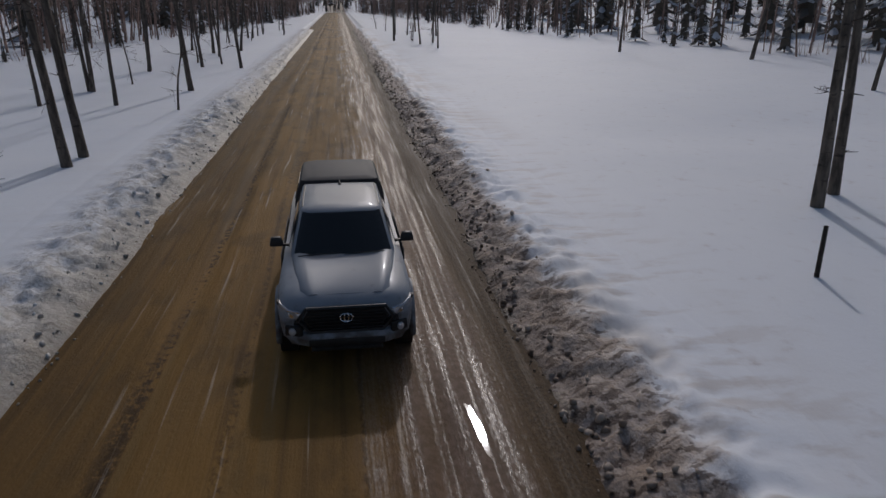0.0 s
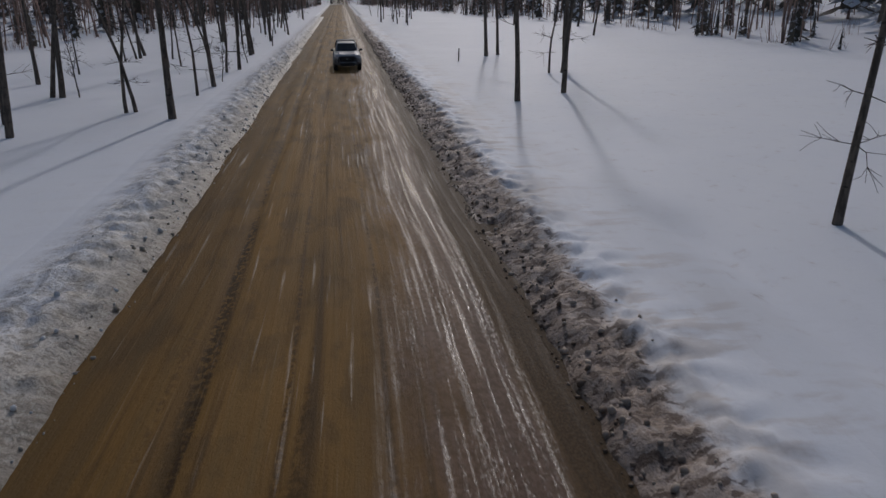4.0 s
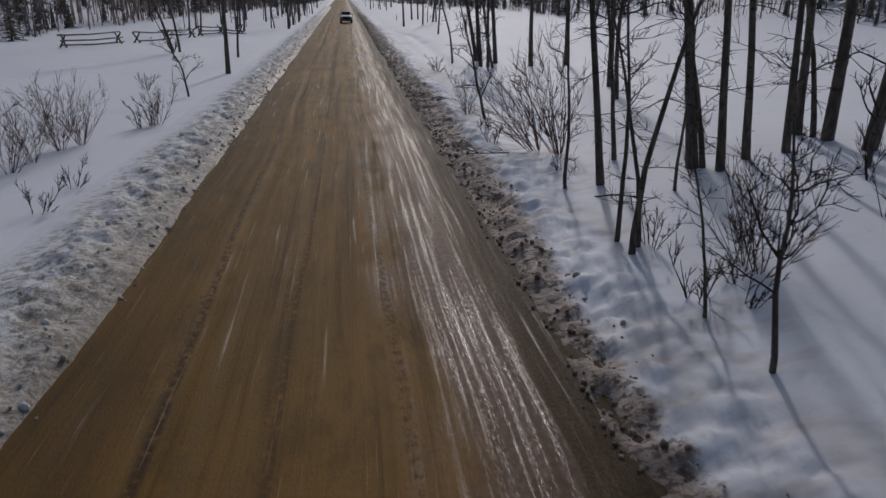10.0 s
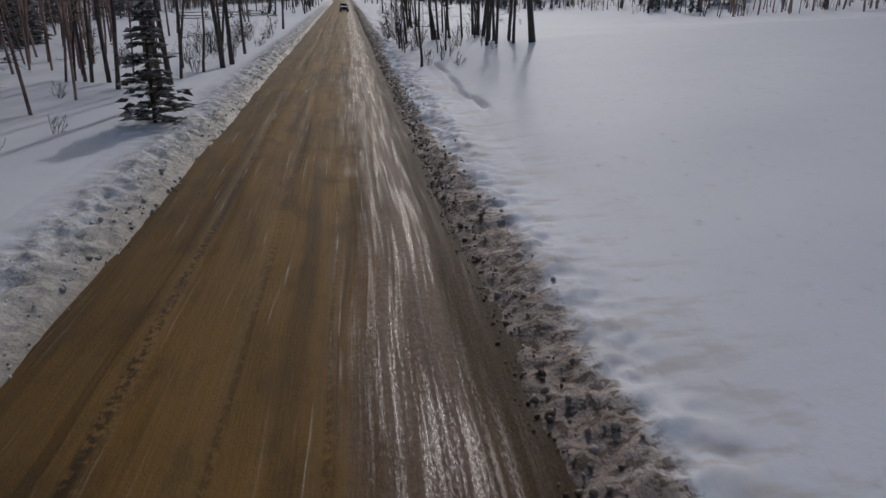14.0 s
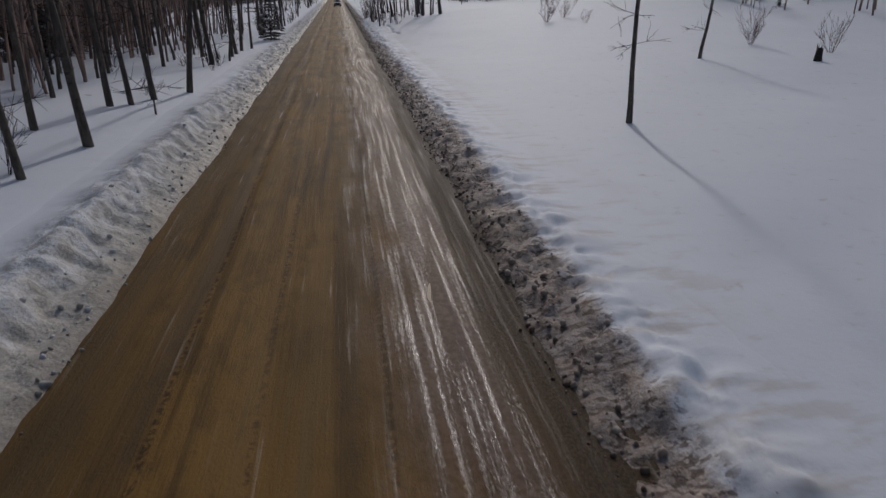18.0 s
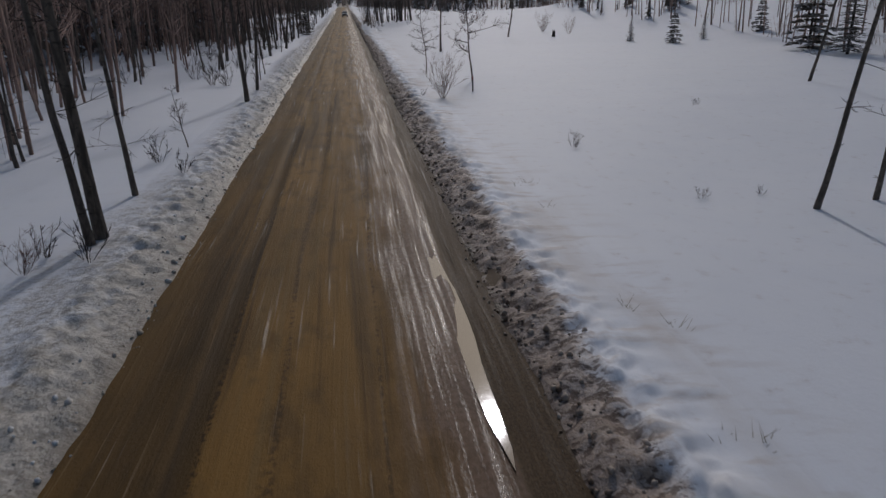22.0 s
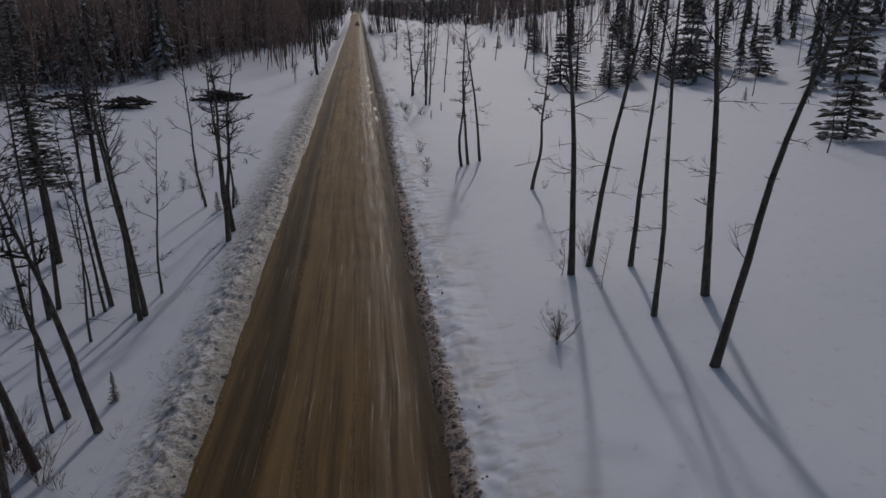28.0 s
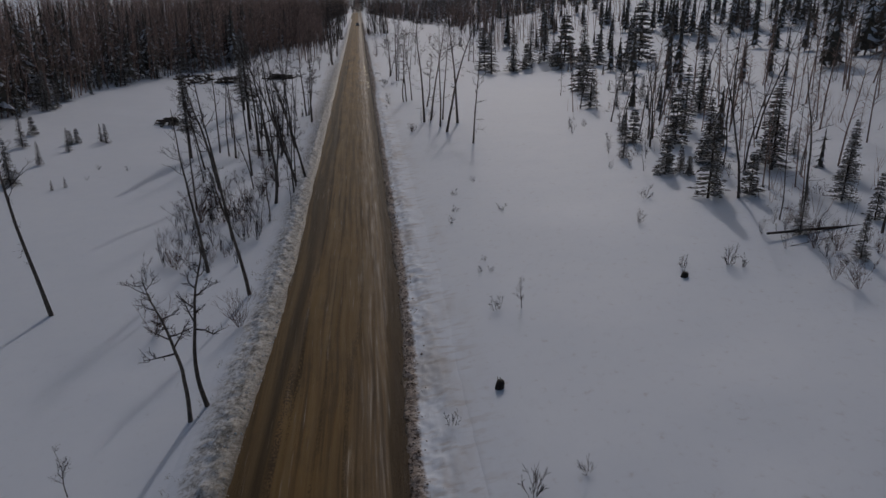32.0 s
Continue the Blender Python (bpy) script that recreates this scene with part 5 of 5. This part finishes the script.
    for z, w, y0, y1 in ((1.20, 0.82, 1.09, 2.66), (1.40, 0.80, 1.07, 2.65), (1.64, 0.73, 1.00, 2.62), (1.75, 0.68, 0.97, 2.58), (1.79, 0.54, 1.08, 2.46)):
        shell.append([(-w, y0 + 0.05, z), (-w + 0.08, y0, z), (w - 0.08, y0, z), (w, y0 + 0.05, z), (w, y1 - 0.08, z), (w - 0.1, y1, z), (-w + 0.1, y1, z), (-w, y1 - 0.08, z)])
    top_shell = part("bed_topper", shaped("bed_topper", skin(shell), TOPPER, 0.012), root, "dark grey shell over the truck bed")
    for s in (-1, 1):
        pts = [(s * 0.812, 1.30, 1.36), (s * 0.812, 2.35, 1.36), (s * 0.735, 2.28, 1.62), (s * 0.735, 1.34, 1.62)]
        pane("side_window", pts if s > 0 else [pts[1], pts[0], pts[3], pts[2]], GLASS, top_shell, 0.012)
    # front
    shell_y = -2.66
    grille = part("grille", shaped("grille", skin([[(-0.50, shell_y - 0.02, 0.93), (-0.58, shell_y, 0.80), (-0.46, shell_y, 0.66), (0.46, shell_y, 0.66), (0.58, shell_y, 0.80), (0.50, shell_y - 0.02, 0.93)],
                                                   [(x, shell_y + 0.10, z) for x, z in ((-0.50, 0.93), (-0.58, 0.80), (-0.46, 0.66), (0.46, 0.66), (0.58, 0.80), (0.50, 0.93))]]), PLASTIC, 0.008), root, "black six-sided mesh grille")
    for k in range(6):
        w = 0.50 + 0.06 * (1 - abs(k - 3) / 3)
        at(part("slat", block("slat", (2 * w * 0.96, 0.03, 0.013), PLASTIC, 0.004), grille), 0, shell_y - 0.035, 0.685 + 0.045 * k)
    frame_pts = [(-0.53, 0.955), (-0.63, 0.80), (-0.49, 0.635), (0.49, 0.635), (0.63, 0.80), (0.53, 0.955)]
    surround = Soup()
    line = [Vector((x, shell_y - 0.025, z)) for x, z in frame_pts]
    surround.tube(line + [line[0]], [0.026] * 7, 6, False)
    part("grille_surround", shaped("grille_surround", surround, PLASTIC), grille)
    oval = Soup()
    for a, b, turn in ((0.085, 0.058, 0), (0.030, 0.054, 0)):
        pts = [Vector((a * math.cos(t), 0, b * math.sin(t))) for t in np.linspace(0, 2 * math.pi, 25)]
        oval.tube(pts, [0.008] * 25, 5, False)
    at(part("badge", shaped("badge", oval, CHROME), grille, "plain oval chrome badge"), 0, shell_y - 0.06, 0.83)
    bumper = []
    for z, y, w in ((0.40, -2.60, 0.74), (0.44, -2.70, 0.80), (0.56, -2.735, 0.87), (0.62, -2.70, 0.90), (0.645, -2.62, 0.91)):
        bumper.append([(-w, y + 0.34, z), (-w * 0.93, y + 0.12, z), (-w * 0.62, y, z), (w * 0.62, y, z), (w * 0.93, y + 0.12, z), (w, y + 0.34, z), (0.5, y + 0.40, z), (-0.5, y + 0.40, z)])
    front = part("front_bumper", shaped("front_bumper", skin(bumper), PAINT, 0.01), root)
    at(part("lower_intake", block("lower_intake", (1.02, 0.08, 0.10), PLASTIC, 0.015), front), 0, -2.70, 0.50)
    at(part("skid_plate", block("skid_plate", (0.98, 0.16, 0.06), SKID, 0.015, (0.9, 1)), front, "grey skid plate"), 0, -2.62, 0.415, 25)
    for s in (-1, 1):
        # lamp unit wrapping the corner
        lamp_loop = lambda off: [(s * 0.60, -2.66 - off, 0.915), (s * 0.76, -2.60 - off, 0.935), (s * 0.895, -2.42 - off * 0.6, 0.975), (s * 0.90, -2.40 - off * 0.6, 0.905), (s * 0.78, -2.565 - off, 0.825), (s * 0.66, -2.645 - off, 0.835)]
        lamp = part("headlight", shaped("headlight", skin([[(x, y + 0.10, z) for x, y, z in lamp_loop(0)], lamp_loop(0.060)]), LENS, 0.006), root, "clear headlight")
        at(part("reflector", shaped("reflector", skin([ring(0, 0, 0.045, 0), ring(0, 0, 0.03, -0.03)]), CHROME), lamp), s * 0.72, -2.645, 0.875)
        strip = Soup()
        strip.tube([Vector((s * 0.61, -2.725, 0.925)), Vector((s * 0.76, -2.67, 0.945)), Vector((s * 0.885, -2.48, 0.98))], [0.008, 0.011, 0.009], 5)
        part("light_bar", shaped("light_bar", strip, CHROME), lamp, "bright upper light strip")
        at(part("marker", block("marker", (0.02, 0.10, 0.05), PLASTIC, 0.006), lamp), s * 0.925, -2.30, 0.92, 0, 0, s * -12)
        fog = at(part("fog_light_bezel", block("fog_light_bezel", (0.24, 0.08, 0.14), PLASTIC, 0.025), root), s * 0.70, -2.645, 0.66, 0, 0, s * 24)
        at(part("fog_light", shaped("fog_light", skin([ring(0, 0, 0.05, 0), ring(0, 0, 0.05, -0.02), ring(0, 0, 0.03, -0.03)]), LENS), fog), 0, -0.045, 0)
        # mirror
        m = part("mirror", block("mirror", (0.23, 0.13, 0.15), PLASTIC, 0.045, (0.72, 0.7)), root, "black door mirror")
        at(m, s * 1.015, -0.80, 1.27)
        at(part("mirror_arm", block("mirror_arm", (0.14, 0.05, 0.04), PLASTIC, 0.012), m), -s * 0.13, 0.0, -0.06)
        # doors, handles, steps
        for y0, y1 in ((-1.10, 0.0), (0.03, 0.98)):
            door = part("door", block("door", (0.012, y1 - y0 - 0.015, 0.62), PAINT, 0.005), root)
            at(door, s * 0.937, (y0 + y1) / 2, 0.84)
            at(part("door_handle", block("door_handle", (0.03, 0.17, 0.03), PAINT, 0.01), door), s * 0.018, (y1 - y0) * 0.32, 0.12)
        at(part("side_step", block("side_step", (0.14, 2.1, 0.05), PLASTIC, 0.018), root), s * 0.93, -0.05, 0.36)
        # wheels and arches
        for y in (-1.72, 1.52):
            arch = Soup()
            pts = [Vector((s * 0.945, y + 0.475 * math.cos(t), 0.40 + 0.475 * math.sin(t))) for t in np.linspace(-0.25, math.pi + 0.25, 17)]
            arch.tube(pts, [0.045] * 17, 6)
            part("wheel_arch", shaped("wheel_arch", arch, PAINT), root)
            at(part("arch_liner", shaped("arch_liner", skin([across_ring(s * 0.70, 0.45), across_ring(s * 0.946, 0.45)]), PLASTIC), root), 0, y, 0.42)
            r = 0.385
            tyre = part("wheel", shaped("wheel", skin([across_ring(s * q, rr) for q, rr in ((0.715, 0.22), (0.72, r - 0.02), (0.745, r), (0.925, r), (0.952, r - 0.025), (0.958, 0.25), (0.945, 0.225))]), RUBBER), root, "muddy black tyre on a dull alloy rim")
            at(tyre, 0, y, r)
            part("rim", shaped("rim", skin([across_ring(s * q, rr) for q, rr in ((0.90, 0.235), (0.950, 0.225), (0.935, 0.19), (0.90, 0.05), (0.93, 0.045), (0.935, 0.01))]), ALLOY), tyre)
    for s, x0, x1 in ((-1, -0.66, -0.03), (1, 0.02, 0.62)):
        w = Soup()
        w.tube([Vector((x0, -1.40, 1.222)), Vector(((x0 + x1) / 2, -1.375, 1.236)), Vector((x1, -1.345, 1.232))], [0.010, 0.012, 0.008], 5)
        part("wiper", shaped("wiper", w, PLASTIC), root)
    cowl = at(part("cowl", block("cowl", (1.36, 0.10, 0.03), PLASTIC, 0.01), root), 0, -1.36, 1.198)
    at(part("rear_bumper", block("rear_bumper", (1.7, 0.14, 0.18), PLASTIC, 0.03), root), 0, 2.70, 0.60)
    at(part("tailgate", block("tailgate", (1.4, 0.03, 0.5), PAINT, 0.01), root), 0, 2.675, 0.92)
    for s in (-1, 1):
        at(part("tail_light", block("tail_light", (0.15, 0.06, 0.36), AMBER, 0.02), root), s * 0.82, 2.63, 0.96)
    return tagged(root, "grey pickup truck with dark bed shell on muddy road", "pickup truck")


pickup = truck()
pickup.matrix_basis = pose(0.745, 11.22, 0.0, 0, 0, 0.6) @ Matrix.Diagonal((0.955, 1, 1, 1))

# ---- small things along the road ----
# split-rail fence on crossed bucks
def fence(seed, start, end, bucks):
    r = random.Random(seed)
    root = new("rail_fence")
    a, b = Vector((*start, 0)), Vector((*end, 0))
    along = (b - a).normalized()
    side = Vector((-along.y, along.x, 0))
    tops = []
    for k in range(bucks):
        p = a.lerp(b, k / (bucks - 1))
        z = on_snow(p.x, p.y)
        c = Vector((p.x, p.y, z))
        for s in (-1, 1):
            soup = Soup()
            soup.tube(wander(r, c + side * s * 0.55 + Vector((0, 0, -0.2)), side * -s * 0.75 + Vector((0, 0, 1)), 1.55, 3, 0.03), [0.085, 0.08, 0.075, 0.07], 7)
            part("post", soup.mesh("post", OLD_WOOD), root)
        tops.append(c)
    for k in range(bucks - 1):
        for h, off in ((1.05, 0.0), (0.62, -0.25), (0.28, -0.45)):
            if r.random() < 0.15:
                continue
            p, q = tops[k] + side * off + Vector((0, 0, h)), tops[k + 1] + side * off + Vector((0, 0, h + r.uniform(-0.3, 0.05)))
            w = (q - p).normalized()
            soup = Soup()
            soup.tube([p - w * 0.4, p.lerp(q, 0.5) + Vector((0, 0, -0.08)), q + w * 0.3], [0.07, 0.062, 0.055], 7)
            part("rail", soup.mesh("rail", OLD_WOOD), root)
    return tagged(root, "old split-rail fence on crossed posts, half snowed under", "fence", "rail fence runs")


fence(301, (-18.6, -33.5), (-15.3, -25.1), 3)
fence(302, (-14.9, -22.6), (-11.2, -18.5), 3)
fence(303, (-22.5, -41.0), (-19.6, -35.8), 2)

# stakes at the verge
for x, y in POSTS:
    root = new("wooden_stake")
    s = Soup()
    lean = Vector((random.uniform(-0.06, 0.06), random.uniform(-0.06, 0.06), 1))
    s.tube([Vector((0, 0, -0.2)), lean * 0.5, lean * 0.92], [0.045, 0.043, 0.04], 6)
    part("shaft", s.mesh("shaft", DARK_WOOD), root)
    if y == -207.2:
        tip = Soup()
        tip.tube([lean * 0.78, lean * 0.925], [0.047, 0.046], 6)
        part("painted_tip", tip.mesh("painted_tip", RED_PAINT), root, "faded red painted tip")
    root.matrix_basis = pose(x, y, on_snow(x, y))
    tagged(root, "short dark wooden stake standing in snow", "stake", "verge stakes")


# cut timber and slash heaped in the snow
def slash(seed, x, y, logs, wide, high):
    r = random.Random(seed)
    root = new("slash_pile")
    for k in range(logs):
        s = Soup()
        f = r.random()
        c = Vector((r.gauss(0, wide * 0.35), r.gauss(0, wide * 0.2), 0))
        c.z = max(0.05, high * (1 - (c.length / wide) ** 2) * r.random())
        a = r.gauss(0, 0.7)
        w = Vector((math.cos(a), math.sin(a), r.gauss(0, 0.18)))
        n = r.uniform(0.6, 2.2)
        rad = r.uniform(0.05, 0.16)
        s.tube(wander(r, c - w * n / 2, w, n, 3, 0.06), [rad, rad, rad * 0.95, rad * 0.9], 7)
        s.f.append(tuple(reversed(range(7))))
        part("log", s.mesh("log", DARK_WOOD if r.random() < 0.6 else OLD_WOOD), root)
    z = on_snow(x, y)
    root.matrix_basis = pose(x, y, z, 0, 0, r.uniform(-10, 10))
    return tagged(root, "dark heap of cut logs and branches in snow", "log pile", "slash piles")


slash(311, -13.8, -258.9, 26, 1.5, 0.8)
slash(312, -16.2, -260.0, 54, 3.4, 1.2)
slash(313, -25.0, -265.0, 60, 3.6, 1.5)
slash(314, -32.0, -263.5, 80, 6.0, 2.0)
slash(315, -26.5, -311.0, 34, 2.8, 1.1)

# stumps
for x, y, h in ((25.4, -162.5, 0.7), (18.3, -386.3, 0.3), (6.9, -393.8, 0.4)):
    root = new("stump")
    s = Soup()
    s.tube([Vector((0, 0, -0.2)), Vector((0, 0, h * 0.4)), Vector((0.04, 0, h))], [0.26, 0.19, 0.16], 9)
    part("stump_wood", s.mesh("stump_wood", DARK_WOOD), root)
    spl = Soup()
    for k in range(5):
        spl.tube([Vector((0.1 * math.cos(k * 1.3), 0.1 * math.sin(k * 1.3), h - 0.05)), Vector((0.12 * math.cos(k * 1.3), 0.12 * math.sin(k * 1.3), h + 0.08 + 0.05 * (k % 3)))], [0.04, 0.01], 4)
    part("splinters", spl.mesh("splinters", OLD_WOOD), root)
    root.matrix_basis = pose(x, y, on_snow(x, y))
    tagged(root, "dark broken stump poking out of snow", "stump", "stumps in the snow")

# fallen branches
for k, (x, y, turn, size, tip) in enumerate(((11.4, -305.8, 10, 3.0, 6), (5.7, -91.5, -60, 1.6, 15), (4.9, -86.5, 200, 1.6, 12), (9.6, -262, 120, 1.2, 10), (25.6, -384, 5, 5.0, 8), (-8.4, -165.2, 20, 2.4, 12), (-7.2, -165.8, 150, 2.2, 18), (-8.0, -164.9, 75, 1.8, 25), (-7.4, -166.2, 200, 2.3, 10), (-8.6, -165.9, 330, 2.0, 16))):
    r = random.Random(330 + k)
    root = new("fallen_branch")
    s = Soup()
    grow_limb(r, s, Vector((0, 0, 0)), Vector((1, 0, math.tan(radians(tip)))), size, 0.022, 1, 0.10, -0.01, 4)
    part("limb", s.mesh("limb", TWIG), root)
    root.matrix_basis = pose(x, y, on_snow(x, y) + 0.06, 0, 0, turn)
    tagged(root, "fallen bare branch lying on the snow", "branch", "fallen branches")


# a dead trunk fallen across the foot of the slope
trunk_at, trunk_way = Vector((24.9, -382.6, on_snow(24.9, -382.6) + 0.45)), Vector((1.0, 0.12, 0.03))
root = new("fallen_tree")
s = Soup()
s.tube(wander(random.Random(351), Vector((0, 0, 0)), trunk_way, 7.5, 6, 0.03), [0.07, 0.075, 0.08, 0.09, 0.10, 0.11, 0.12], 7)
part("log", s.mesh("log", DARK_WOOD), root)
for k in range(9):
    s = Soup()
    grow_limb(random.Random(360 + k), s, trunk_way * (0.7 * k + 0.6), Vector((0.1, (-1) ** k * 0.5, -0.9 if k % 3 else 0.7)), 0.55, 0.02, 1, 0.12, 0.0, 3)
    part("branch", s.mesh("branch", TWIG), root)
root.matrix_basis = Matrix.Translation(trunk_at)
tagged(root, "dark dead tree trunk propped on its branches over snow", "fallen tree")

# dry grass showing through the bank where the road runs on a dam
rng = random.Random(371)
for y0, y1, x0, x1, count, name in ((-412, -296, -6.4, -4.2, 420, "dry_grass"), (-285, -215, 4.9, 6.2, 60, "dry_grass")):
    s = Soup()
    for _ in range(count):
        x, y = rng.uniform(x0, x1), rng.uniform(y0, y1)
        if float(fractal(np.array(y / 5.0), np.array(x / 3.0), 381, 2)) < -0.05:
            continue
        z = on_snow(x, y)
        for _ in range(rng.randint(5, 9)):
            a = rng.uniform(0, 6.28)
            twig(rng, s, Vector((x + rng.gauss(0, 0.09), y + rng.gauss(0, 0.09), z)), Vector((math.cos(a) * 0.8, math.sin(a) * 0.8, 1)), rng.uniform(0.15, 0.42), 0.007)
    tagged(new(name, s.mesh(name, DRY_GRASS)), "tufts of dry yellow-brown grass poking through crusted snow", "grass", kind="stuff")

# standing water in the ruts
def puddle(seed, x, y, wide, length):
    r = random.Random(seed)
    n = 36
    rim = []
    for k in range(n):
        a = 2 * math.pi * k / n
        q = 1 + 0.13 * math.sin(3 * a + seed) + 0.08 * math.sin(5 * a + 2 * seed) + r.uniform(-0.04, 0.04)
        rim.append((wide / 2 * q * math.cos(a), length / 2 * q * math.sin(a), 0.0))
    s = skin([[(a, b, -0.03) for a, b, _ in rim], rim])
    ob = new("puddle", shaped("puddle", s, WATER))
    ob.matrix_basis = pose(x, y, 0.004, 0, 0, r.uniform(-2, 2))
    return tagged(ob, "still brown meltwater puddle in a wheel rut", "puddle", "puddles on the road")


for k, (x, y, w, n) in enumerate(((2.2, 6.9, 0.14, 1.5), (1.95, -113.9, 0.18, 1.4), (2.1, -117.0, 0.14, 1.2), (2.05, -190.3, 0.22, 0.7), (2.0, -187.6, 0.26, 1.3), (1.9, -164.3, 0.2, 0.8),
                                  (2.42, -238.5, 0.34, 8.0), (2.62, -255.9, 0.42, 2.4), (3.0, -254.6, 0.22, 2.0), (2.5, -247.5, 0.22, 4.5), (2.83, -270.5, 0.34, 4.5), (2.95, -278.0, 0.40, 5.5))):
    puddle(k + 1, x, y, w, n)
